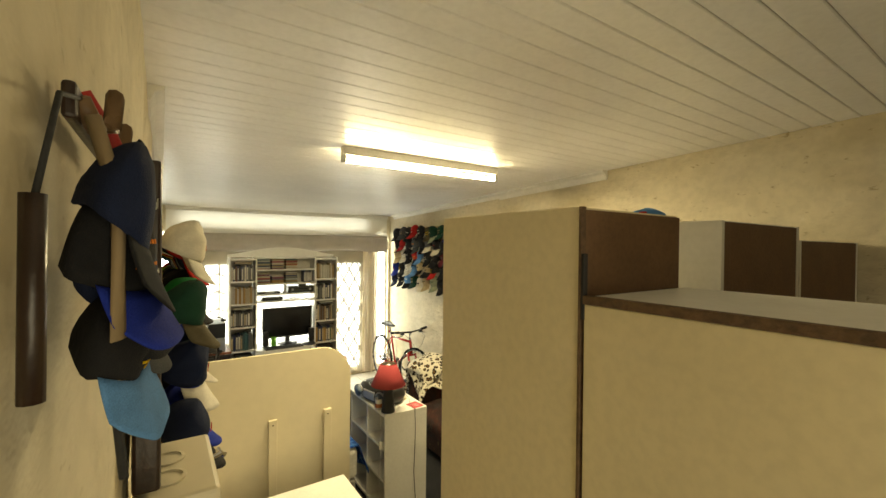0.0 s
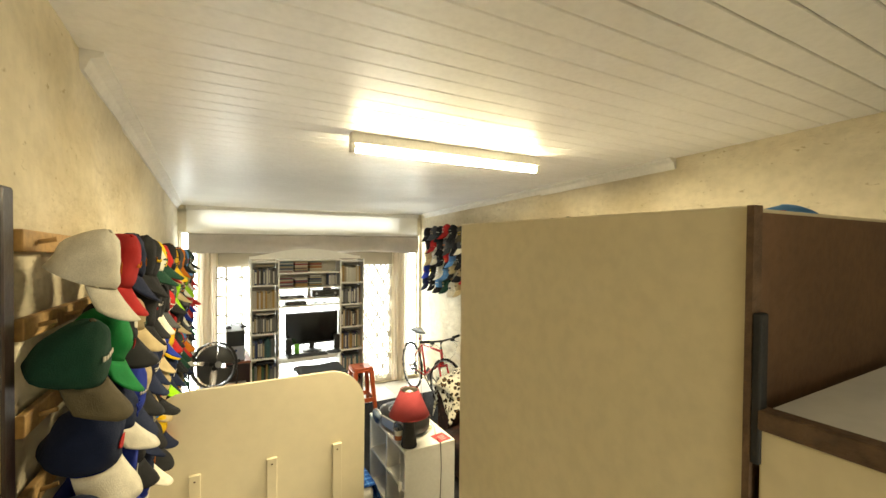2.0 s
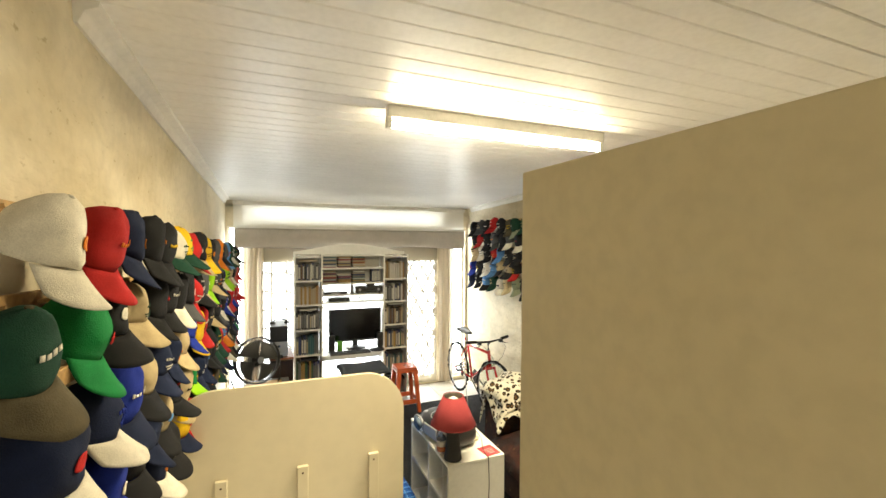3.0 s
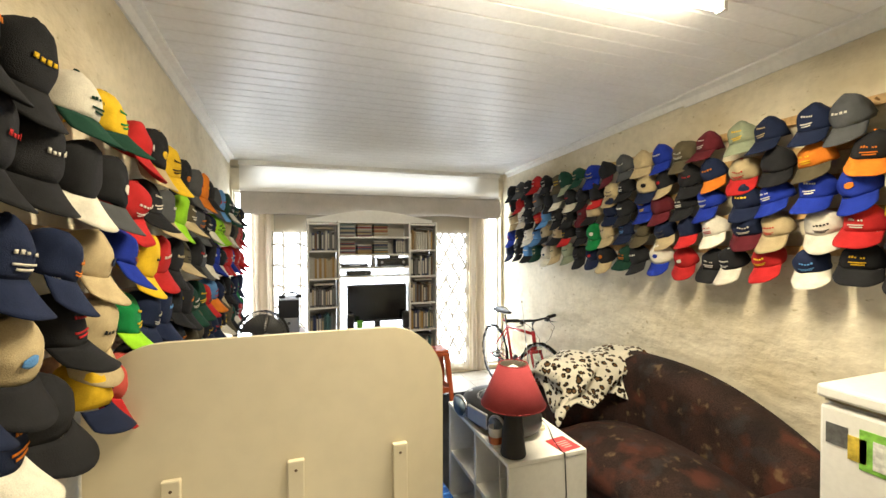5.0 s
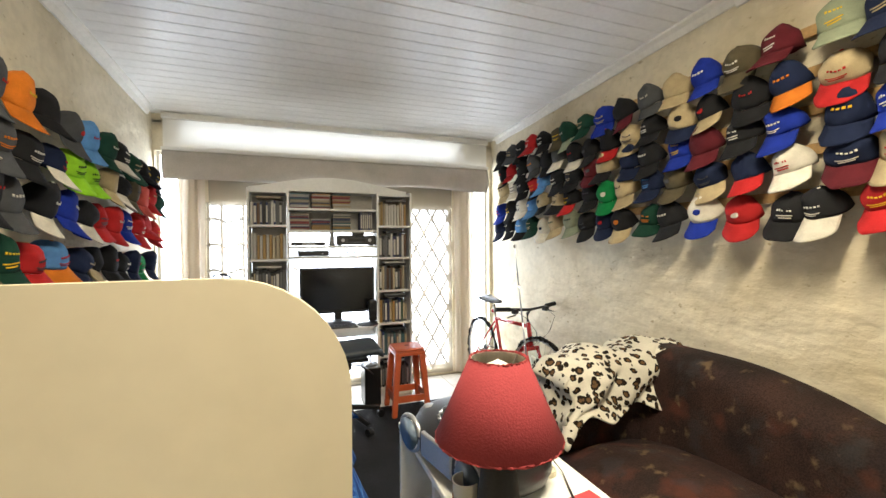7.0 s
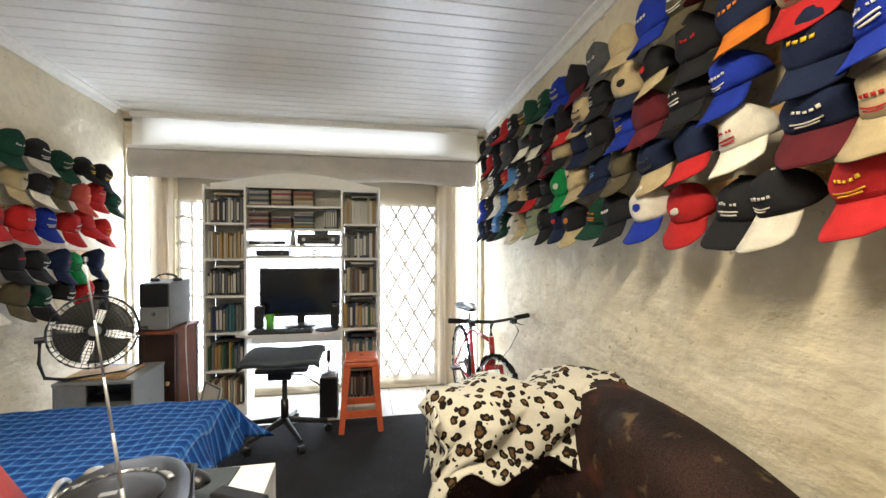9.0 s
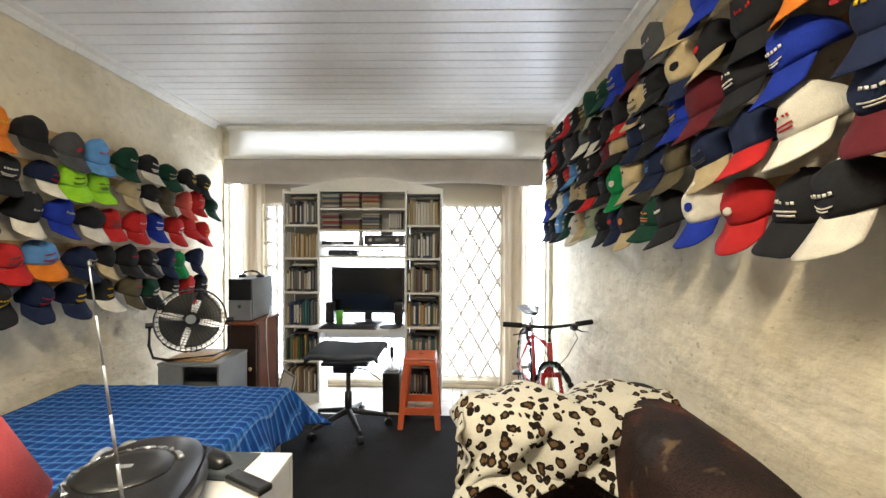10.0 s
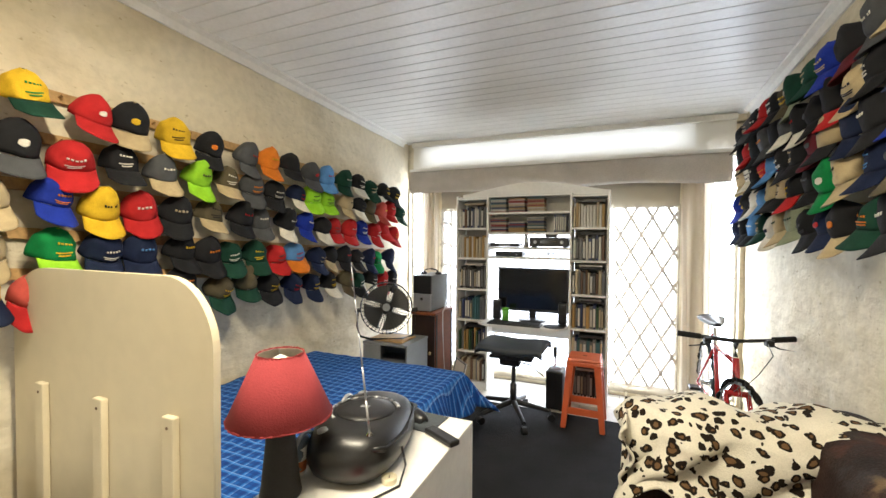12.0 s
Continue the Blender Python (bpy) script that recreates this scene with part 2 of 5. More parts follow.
def box(x0, x1, y0, y1, z0, z1, bevel=0.0, bm=None, seg=2):
    bm = bm or bmesh.new()
    made = bmesh.ops.create_cube(bm, size=1, matrix=Matrix.LocRotScale(((x0 + x1) / 2, (y0 + y1) / 2, (z0 + z1) / 2), None, (x1 - x0, y1 - y0, z1 - z0)))
    if bevel:
        es = list({e for v in made["verts"] for e in v.link_edges})
        bmesh.ops.bevel(bm, geom=es, offset=bevel, segments=seg, profile=0.5, affect="EDGES")
    return bm


def rod(p, q, r0, r1=None, n=12, bm=None):
    bm = bm or bmesh.new()
    p, q = Vector(p), Vector(q)
    m = Matrix.Translation((p + q) / 2) @ (q - p).to_track_quat("Z", "Y").to_matrix().to_4x4()
    bmesh.ops.create_cone(bm, cap_ends=True, segments=n, radius1=r0, radius2=r0 if r1 is None else r1, depth=(q - p).length, matrix=m)
    return bm


def tube(pts, r, n=8, closed=False, bm=None):
    """A round tube along a line of points."""
    bm = bm or bmesh.new()
    pts = [Vector(p) for p in pts]
    k, rings = len(pts), []
    for i, p in enumerate(pts):
        a = pts[(i - 1) % k] if closed or i else p
        b = pts[(i + 1) % k] if closed or i < k - 1 else p
        q = (b - a).to_track_quat("Z", "Y") if i == 0 else q_prev.rotation_difference((b - a).to_track_quat("Z", "Y")) @ q_prev
        q_prev = q
        x, y = q @ Vector((1, 0, 0)), q @ Vector((0, 1, 0))
        rings.append([bm.verts.new(p + r * (math.cos(t * math.tau / n) * x + math.sin(t * math.tau / n) * y)) for t in range(n)])
    for i in range(k if closed else k - 1):
        for j in range(n):
            bm.faces.new((rings[i][j], rings[i][(j + 1) % n], rings[(i + 1) % k][(j + 1) % n], rings[(i + 1) % k][j]))
    if not closed:
        bm.faces.new(rings[0][::-1]), bm.faces.new(rings[-1])
    return bm


def lathe(profile, n=32, bm=None, at=(0, 0, 0)):
    """Turned shape from (radius, height) pairs."""
    bm = bm or bmesh.new()
    rings = [[bm.verts.new((at[0] + r * math.cos(t * math.tau / n), at[1] + r * math.sin(t * math.tau / n), at[2] + z)) for t in range(n)] for r, z in profile]
    for a, b in zip(rings, rings[1:]):
        for j in range(n):
            bm.faces.new((a[j], a[(j + 1) % n], b[(j + 1) % n], b[j]))
    if profile[0][0] > 1e-4:
        bm.faces.new(rings[0][::-1])
    if profile[-1][0] > 1e-4:
        bm.faces.new(rings[-1])
    bmesh.ops.remove_doubles(bm, verts=bm.verts, dist=1e-6)
    return bm


def sheet(fn, nu, nv, thick=0.0, bm=None):
    """A surface fn(u, v), u and v from 0 to 1, given thickness along its normal."""
    bm = bm or bmesh.new()
    g = [[Vector(fn(i / nu, j / nv)) for j in range(nv + 1)] for i in range(nu + 1)]

    def normal(i, j):
        a = g[min(i + 1, nu)][j] - g[max(i - 1, 0)][j]
        b = g[i][min(j + 1, nv)] - g[i][max(j - 1, 0)]
        return a.cross(b).normalized()

    top = [[bm.verts.new(g[i][j]) for j in range(nv + 1)] for i in range(nu + 1)]
    for i in range(nu):
        for j in range(nv):
            bm.faces.new((top[i][j], top[i + 1][j], top[i + 1][j + 1], top[i][j + 1]))
    if thick:
        low = [[bm.verts.new(g[i][j] - thick * normal(i, j)) for j in range(nv + 1)] for i in range(nu + 1)]
        for i in range(nu):
            for j in range(nv):
                bm.faces.new((low[i][j], low[i][j + 1], low[i + 1][j + 1], low[i + 1][j]))
        rim = [(i, 0) for i in range(nu)] + [(nu, j) for j in range(nv)] + [(i, nv) for i in range(nu, 0, -1)] + [(0, j) for j in range(nv, 0, -1)]
        for (a, b), (c, d) in zip(rim, rim[1:] + rim[:1]):
            bm.faces.new((top[a][b], low[a][b], low[c][d], top[c][d]))
    return bm


def plate(outline, thick, to):
    """A flat board from a 2D outline; to() places (u, v, w)."""
    bm = bmesh.new()
    a = [bm.verts.new(to(u, v, 0)) for u, v in outline]
    b = [bm.verts.new(to(u, v, thick)) for u, v in outline]
    bm.faces.new(a), bm.faces.new(b[::-1])
    for i in range(len(a)):
        j = (i + 1) % len(a)
        bm.faces.new((a[i], b[i], b[j], a[j]))
    return bm


def structure(name, bm, material, label="", smooth=False):
    ob = part(name, bm, material, None, label, smooth)
    return tagged(ob, kind="structure")


# ---- room ----
XL, XR, YS, YN, YOUT = -0.005, 2.985, -1.2, 5.85, 6.08


def ceil_z(y):
    return 2.615 - 0.045 * y


def lumpy_wall(x, out, y0, y1):
    """A side wall with the uneven face of painted brickwork."""
    bm = bmesh.new()
    ny, nz = 150, 56
    rows = []
    for i in range(ny + 1):
        y = y0 + (y1 - y0) * i / ny
        top = ceil_z(y) + 0.03
        rows.append([bm.verts.new((x + 0.011 * noise.noise((y * 2.2, 0.3, z * 6.5 + x)) + 0.006 * noise.noise((y * 7, 1.3, z * 13)), y, z)) for z in (top * j / nz for j in range(nz + 1))])
    for i in range(ny):
        for j in range(nz):
            bm.faces.new((rows[i][j], rows[i + 1][j], rows[i + 1][j + 1], rows[i][j + 1]))
    back = [bm.verts.new(p) for p in ((x + out, y0, 0), (x + out, y1, 0), (x + out, y1, ceil_z(y1) + 0.03), (x + out, y0, ceil_z(y0) + 0.03))]
    bm.faces.new(back)
    bm.faces.new([r[0] for r in rows] + [back[1], back[0]])
    bm.faces.new([r[-1] for r in rows] + [back[2], back[3]])
    bm.faces.new(rows[0] + [back[3], back[0]])
    bm.faces.new(rows[-1] + [back[2], back[1]])
    return bm


structure("wall_west", lumpy_wall(XL, -0.22, YS, YOUT), WALL, "cream painted uneven brick wall with damp spots", True)
structure("wall_east", lumpy_wall(XR, 0.22, YS, YOUT), WALL, "cream painted uneven brick wall", True)
# Unseen back wall, its opening made for the added fill lamp
for nm, x0, x1, z0 in (("wall_south", 0.77, XR, 0), ("wall_south_lintel", XL, 0.77, 2.06)):
    structure(nm, box(x0, x1, YS - 0.2, YS, z0, 2.7), WALL, "cream painted wall")
floor = structure("floor", box(XL - 0.2, XR + 0.2, YS - 0.2, YOUT, -0.12, -0.006), mat("grey_grout", (0.25, 0.23, 0.2), 0.9), "pale tiled floor by the window")
structure("carpet", box(XL + 0.01, XR - 0.01, YS + 0.01, 5.23, -0.006, 0.006, 0.002), CARPET, "charcoal grey carpet")


def ceiling():
    bm = bmesh.new()
    y = YS
    while y < 5.9:
        y1 = y + 0.0975
        zs = (ceil_z(y), ceil_z(y1))
        prof = [(y, zs[0] + 0.03), (y, zs[0] + 0.004), (y + 0.004, zs[0]), (y1 - 0.004, zs[1]), (y1, zs[1] + 0.004), (y1, zs[1] + 0.03)]
        ring = [[bm.verts.new((x, a, b)) for a, b in prof] for x in (XL - 0.02, XR + 0.02)]
        for k in range(6):
            bm.faces.new((ring[0][k], ring[1][k], ring[1][(k + 1) % 6], ring[0][(k + 1) % 6]))
        bm.faces.new(ring[0]), bm.faces.new(ring[1][::-1])
        y += 0.100
    return bm


structure("ceiling", ceiling(), CEIL, "white tongue and groove board ceiling")
# Unseen shell above the boards, added to keep the sky's light out
structure("roof_slab", box(XL - 0.2, XR + 0.2, YS - 0.2, YOUT, 2.72, 2.8), CORN)
for nm, a, b in (("gable_south", YS - 0.2, YS), ("gable_north", YN, YOUT)):
    structure(nm, box(XL, XR, a, b, 2.28 if a > 0 else 2.5, 2.72), WALL)
for nm, a, b in (("parapet_west", XL - 0.2, XL - 0.022), ("parapet_east", XR + 0.022, XR + 0.2)):
    structure(nm, box(a, b, YS, YOUT, 2.30, 2.72), WALL)


def cornice(x, side, y0, y1, size):
    bm = bmesh.new()
    prof = [(0, 0.004), (0, -size), (0.012, -size), (size * 0.45, -size * 0.42), (size * 0.95, -0.012), (size, 0.004)]
    n = 12
    rows = [[bm.verts.new((x + side * u, y, ceil_z(y) + v + 0.003 * noise.noise((y * 3, u, 0)))) for u, v in prof] for y in (y0 + (y1 - y0) * i / n for i in range(n + 1))]
    for a, b in zip(rows, rows[1:]):
        for k in range(6):
            bm.faces.new((a[k], b[k], b[(k + 1) % 6], a[(k + 1) % 6]))
    bm.faces.new(rows[0][::-1]), bm.faces.new(rows[-1])
    return bm


structure("cornice_west", cornice(XL, 1, 2.0, 4.35, 0.06), CORN, "white plaster cornice")
structure("cornice_west_end", cornice(XL, 1, 4.354, 5.72, 0.055), CORN, "white plaster cornice")
structure("cornice_east", cornice(XR, -1, 2.05, 3.32, 0.07), CORN, "white plaster cornice")
structure("cornice_east_end", cornice(XR, -1, 3.325, 5.72, 0.055), CORN, "white plaster cornice")

# window wall: tall side lights, a wide middle window, an added transom above
wall_n = thing("wall_north", "white wall around a wide barred window", "wall", kind="structure")
for x0, x1, z0, z1 in ((XL, 0.01, 0, 2.06), (2.95, XR, 0, 2.06), (0.19, 0.36, 0, 2.06), (2.54, 2.74, 0, 2.06), (0.36, 2.54, 1.66, 2.06), (0.36, 2.54, 0, 0.07), (0.01, 0.19, 0, 0.05), (2.74, 2.95, 0, 0.05)):
    part("masonry", box(x0, x1, YN, YOUT, z0, z1), WALL, wall_n)
for x0, x1, z0, z1 in ((XL, 0.20, 2.06, 2.30), (2.60, XR, 2.06, 2.30), (0.20, 2.60, 2.06, 2.13), (0.20, 2.60, 2.275, 2.30)):
    part("masonry", box(x0, x1, YN, YOUT, z0, z1), WALL, wall_n)
# Glow on the fascia board, made as translucent cloth before the added transom
part("glowing_fascia", sheet(lambda u, v: (0.08 + 2.82 * u, 5.80 + 0.006 * noise.noise((u * 9, v * 4, 7)), 2.045 + 0.258 * v), 60, 8), cloth_light("glowing_fascia_cloth", (0.80, 0.78, 0.72), 0.15), wall_n, "white fascia above the pelmet, made translucent to glow", True)
part("ceiling_trim", box(XL + 0.08, XR - 0.08, 5.765, 5.80, 2.30, 2.345, 0.006), CORN, wall_n)


def window(name, x0, x1, z0, z1, cols, rows):
    w = thing(name, "white steel window frame, blown out by daylight", "window", kind="structure")
    y0, y1, f = 5.915, 5.945, 0.022
    for a in ((x0, x0 + f, z0, z1), (x1 - f, x1, z0, z1), (x0 + f, x1 - f, z0, z0 + f), (x0 + f, x1 - f, z1 - f, z1)):
        part("window_frame", box(a[0], a[1], y0, y1, a[2], a[3], 0.003), WHITE, w)
    for i in range(1, cols):
        x = x0 + (x1 - x0) * i / cols
        part("mullion", box(x - 0.008, x + 0.008, y0 + 0.004, y1 - 0.004, z0 + f, z1 - f), WHITE, w)
    for j in range(1, rows):
        z = z0 + (z1 - z0) * j / rows
        part("glazing_bar", box(x0 + f, x1 - f, y0 + 0.006, y1 - 0.006, z - 0.007, z + 0.007), WHITE, w)
    p = part("pane", box(x0 + f, x1 - f, y0 + 0.011, y0 + 0.014, z0 + f, z1 - f), GLASS, w)
    p.visible_shadow = False


window("window_1", 0.36, 2.54, 0.07, 1.66, 4, 1)
window("window_2", 0.01, 0.19, 0.05, 2.06, 1, 2)
window("window_3", 2.74, 2.95, 0.05, 2.06, 1, 2)
# Transom opening added behind the fascia to light it through
window("added_transom", 0.20, 2.60, 2.13, 2.275, 4, 1)

lattice = thing("security_lattice", "beige diamond-mesh steel security screen in the window", "security screen")
for i in range(-5, 10):
    for s in (-1, 1):
        # slanted bars, clipped to the opening
        pts = []
        for k in range(61):
            z = 0.08 + 1.57 * k / 60
            x = 2.0 + i * 0.165 + s * (z - 0.08) * 0.56
            if 2.03 < x < 2.53:
                pts.append((x, 5.872, z))
        if len(pts) > 3:
            part("lattice_bar", tube([pts[0], pts[-1]], 0.012, 6), BARS, lattice)
part("lattice_frame", tube([(2.025, 5.872, 0.075), (2.535, 5.872, 0.075), (2.535, 5.872, 1.655), (2.025, 5.872, 1.655)], 0.008, 6, True), BARS, lattice)
bars = thing("burglar_bars", "beige curved burglar bars across the window", "burglar bars")
for k in range(7):
    z = 0.22 + 0.215 * k
    part("bar", tube([(0.365 + 0.02 * j, 5.872, z + 0.016 * math.sin(j * 0.62)) for j in range(36)], 0.013, 6), BARS, bars)
for x in (0.375, 0.475, 0.64, 0.80):
    part("upright", tube([(x, 5.886, 0.075), (x, 5.886, 1.655)], 0.011, 6), BARS, bars)


def curtain(name, x0, x1, z0, z1, y, folds, depth, material, label):
    def at(u, v):
        x = x0 + (x1 - x0) * u
        w = depth * (0.6 + 0.4 * (1 - v)) * math.sin(u * folds * math.tau + 0.8 * math.sin(3 * v)) + 0.006 * noise.noise((x * 7, v * 3, 2))
        return (x + 0.01 * math.sin(v * 4 + u * 9), y + w, z0 + (z1 - z0) * v + 0.006 * math.sin(u * folds * 3))

    ob = part(name, sheet(at, max(24, int(folds * 14)), 16), material, None, "", True)
    return tagged(ob, label, "curtain")


curtain("curtain", 0.18, 0.37, 0.02, 2.03, 5.80, 3, 0.018, DRAPE, "beige curtain hanging in folds at the window")
curtain("curtain", 2.54, 2.76, 0.02, 2.03, 5.80, 3, 0.018, DRAPE, "beige curtain hanging in folds at the window")
curtain("sheer_curtain", 0.39, 2.53, 0.03, 2.0, 5.838, 6, 0.004, SHEER, "thin white sheer curtain glowing with daylight")

val = thing("pelmet", "grey linen pelmet hung from a white rail", "pelmet")


def drape(u, v):
    x = 0.10 + 2.76 * u
    sag = 0.018 * noise.noise((x * 1.7, 0, 4)) + 0.008 * math.sin(x * 5)
    return (x, 5.70 - 0.025 * v * (1 - v) * 4 + 0.018 * noise.noise((x * 3, v * 2, 1)) + 0.007 * noise.noise((x * 11, v * 5, 8)), 2.035 - v * (0.215 + sag))


part("valance", sheet(drape, 80, 8, 0.004), VALANCE, val, "creased grey linen valance", True)
part("rail", box(0.09, 2.87, 5.69, 5.725, 2.036, 2.062, 0.004), WHITE, val)
for x in (0.11, 1.48, 2.84):
    part("bracket", box(x - 0.012, x + 0.012, 5.725, 5.79, 2.038, 2.062, 0.003), WHITE, val)

# fluorescent batten
yl = 2.45
fit_ = thing("fluorescent_light", "lit fluorescent tube on a white batten fitting", "ceiling light", (1.552, yl, ceil_z(yl)))
part("batten", box(-0.61, 0.61, -0.024, 0.024, -0.052, 0.004, 0.006), WHITE, fit_)
for s in (-1, 1):
    part("lamp_holder", box(s * 0.6 - 0.012, s * 0.6 + 0.012, -0.018, 0.018, -0.098, -0.05, 0.004), WHITE, fit_)
part("tube", rod((-0.585, 0, -0.083), (0.585, 0, -0.083), 0.013, n=16), TUBE, fit_, "glowing white tube", True)
area("tube_light", (1.552, yl, ceil_z(yl) - 0.10), (1.552, yl, 0), 1.16, 0.03, 38, (1.0, 0.84, 0.56))
# Unseen fill lamp behind the camera, added to brighten the wardrobe side
area("south_fill_light", (0.38, -1.26, 1.05), (0.38, 3.0, 1.2), 0.7, 1.9, 12, (1.0, 0.90, 0.72))

# ---- wardrobes and the near end of the room ----
wd = thing("wardrobe", "tall beige board wardrobe seen from its plain side", "wardrobe", (0.785, 0.60, 0))
part("side_panel", box(0, 0.018, 0, 0.52, 0, 2.0, 0.002), WARD, wd)
part("back_panel", box(0.018, 0.42, 0.004, 0.010, 0.0, 1.995), BROWN, wd, "brown hardboard back")
part("top_panel", box(0.018, 0.42, 0.010, 0.52, 1.982, 2.0, 0.002), WARD, wd)
part("far_side_panel", box(0.402, 0.42, 0.010, 0.52, 0, 1.982), WARD, wd)
part("door", box(0.018, 0.402, 0.502, 0.52, 0.02, 1.98, 0.002), WARD, wd)
part("edge_strip", box(-0.004, 0.012, -0.006, 0.0, 0, 2.0), EDGE, wd, "chipped brown edging")
part("hinge_plate", box(-0.004, 0.010, -0.014, -0.006, 1.76, 1.90, 0.002), BLACKMATT, wd, "black metal bracket")
low = thing("low_cupboard", "beige board cupboard with a chipped brown top edge", "cupboard", (0.785, -0.62, 0.035))
part("side_panel", box(0, 0.018, 0, 1.208, -0.035, 1.758, 0.002), WARD, low)
part("top_panel", box(0.016, 0.42, 0, 1.208, 1.758, 1.774, 0.002), WHITE, low, "pale top board")
part("edge_strip", box(-0.005, 0.014, 0, 1.208, 1.7585, 1.777, 0.002), EDGE, low, "chipped brown edging")
part("back_panel", box(0.40, 0.42, 0.0, 1.208, -0.035, 1.757), BROWN, low)
for y in (0.0, 1.19):
    part("end_panel", box(0.018, 0.40, y, y + 0.018, -0.035, 1.757), WARD, low)
for nm, x, w, h, lab in (("tall_cupboard", 1.45, 0.66, 2.0, "tall white-sided cupboard with a brown hardboard back"), ("tall_cupboard", 2.125, 0.83, 1.95, "tall cupboard with a brown hardboard back")):
    c = thing(nm, lab, "cupboard", (x, 0.60, 0), "cupboards across the room")
    part("side_panel", box(0, 0.018, 0, 0.5, 0, h, 0.002), WHITE, c)
    part("back_panel", box(0.018, w - 0.018, 0.003, 0.009, 0, h - 0.004), BROWN, c, "brown hardboard back")
    part("side_panel", box(w - 0.018, w, 0, 0.5, 0, h, 0.002), WHITE, c)
    part("top_panel", box(0.018, w - 0.018, 0.009, 0.5, h - 0.018, h), WHITE, c)
    part("door", box(0.018, w - 0.018, 0.482, 0.5, 0.02, h - 0.02), WHITE, c)

mir = thing("wall_mirror", "mirror in a dark wood frame with a gilt slip", "mirror", (XL + 0.012, 0.86, 1.50))
MW, MH = 0.51, 0.55
for y0, y1, z0, z1 in ((0, 0.05, 0, MH), (MW - 0.05, MW, 0, MH), (0.05, MW - 0.05, 0, 0.05), (0.05, MW - 0.05, MH - 0.05, MH)):
    part("frame", box(0, 0.04, y0, y1, z0, z1, 0.006), DARKWOOD, mir)
for y0, y1, z0, z1 in ((0.05, 0.065, 0.05, MH - 0.05), (MW - 0.065, MW - 0.05, 0.05, MH - 0.05), (0.065, MW - 0.065, 0.05, 0.065), (0.065, MW - 0.065, MH - 0.065, MH - 0.05)):
    part("gilt_slip", box(0.006, 0.037, y0, y1, z0, z1, 0.003), GOLD, mir)
part("mirror_glass", box(0.006, 0.034, 0.065, MW - 0.065, 0.065, MH - 0.065), MIRROR, mir)

dbx = thing("fuse_box", "cream metal box with round knockouts and a chrome latch", "fuse box", (XL + 0.012, 0.84, 1.16))
part("case", box(0, 0.128, 0, 0.25, 0, 0.33, 0.008), CREAM, dbx)
for y in (0.08, 0.16):
    part("knockout", lathe([(0.030, 0), (0.030, 0.003), (0.024, 0.004), (0.024, 0.001)], 24, None, (0.05, y, 0.33)), CREAM, dbx)
part("cover", box(0.006, 0.062, -0.24, -0.008, 0.0, 0.318, 0.006), CREAM, dbx, "cream cover box beside the case")
part("latch", tube([(0.128, 0.20, 0.29), (0.148, 0.21, 0.295), (0.158, 0.225, 0.282), (0.146, 0.24, 0.29)], 0.006), CHROME, dbx, "chrome latch")

tab = thing("low_white_table", "low white table before the headboard", "table", (0.12, 2.02, 0))
part("tabletop", box(0, 0.86, 0, 0.46, 0.475, 0.5, 0.004), WHITE, tab)
for x in (0.03, 0.79):
    for y in (0.03, 0.39):
        part("leg", box(x, x + 0.04, y, y + 0.04, 0, 0.475, 0.003), WHITE, tab)

# ---- headboard and bed ----


def rounded(x0, x1, z0, z1, r, n=10):
    pts = [(x0, z0), (x1, z0)]
    pts += [(x1 - r + r * math.cos(a), z1 - r + r * math.sin(a)) for a in (k * math.pi / 2 / n for k in range(n + 1))]
    pts += [(x0 + r - r * math.sin(a), z1 - r + r * math.cos(a)) for a in (k * math.pi / 2 / n for k in range(n + 1))]
    return pts


hb = thing("headboard", "cream painted headboard with rounded corners and battens", "headboard", (0.05, 2.682, 0))
bm = plate(rounded(0, 1.05, 0.04, 1.245, 0.20), 0.022, lambda u, v, w: (u, w, v))
bmesh.ops.bevel(bm, geom=[e for e in bm.edges if abs(e.verts[0].co.y - e.verts[1].co.y) < 1e-5], offset=0.004, segments=2, affect="EDGES")
part("board", bm, CREAM, hb)
for x in (0.19, 0.53, 0.865):
    part("batten", box(x, x + 0.05, -0.022, -0.001, 0.0, 0.85, 0.004), CREAM, hb)
    part("screw", lathe([(0.005, 0), (0.004, 0.002)], 10), EDGE, hb).matrix_local = pose(x + 0.025, -0.022, 0.82, 90)

bed = thing("bed", "bed with a blue plaid blanket", "bed", (0.02, 2.72, 0))
part("base", box(0.02, 1.14, 0.0, 1.60, 0.10, 0.30, 0.01), mat("bed_base_cloth", (0.35, 0.33, 0.30), 0.9), bed)
part("mattress", box(0.01, 1.16, 0.0, 1.62, 0.30, 0.515, 0.04, seg=3), mat("mattress_ticking", (0.62, 0.6, 0.55), 0.9), bed)
for x in (0.08, 1.06):
    for y in (0.08, 1.40):
        part("leg", rod((x, y, 0), (x, y, 0.11), 0.022), DARKWOOD, bed)


def blanket(u, v):
    x, y = 0.004 + 1.40 * u, 0.005 + 1.86 * v
    over_x, over_y = max(0.0, x - 1.17), max(0.0, y - 1.63)
    z = 0.524 + 0.008 * noise.noise((x * 5, y * 5, 0)) + 0.006 * noise.noise((x * 13, y * 11, 3))
    px = min(x, 1.17) + over_x * 0.28 + (0.03 * math.sin(y * 17) * over_x / 0.23 if over_x else 0)
    py = min(y, 1.63) + over_y * 0.28 + (0.03 * math.sin(x * 15) * over_y / 0.23 if over_y else 0)
    if over_x and over_y:
        px, py = px + over_y * 0.55, py + over_x * 0.25
    return (px, py, z - 0.93 * max(over_x, over_y) - 0.25 * min(over_x, over_y))


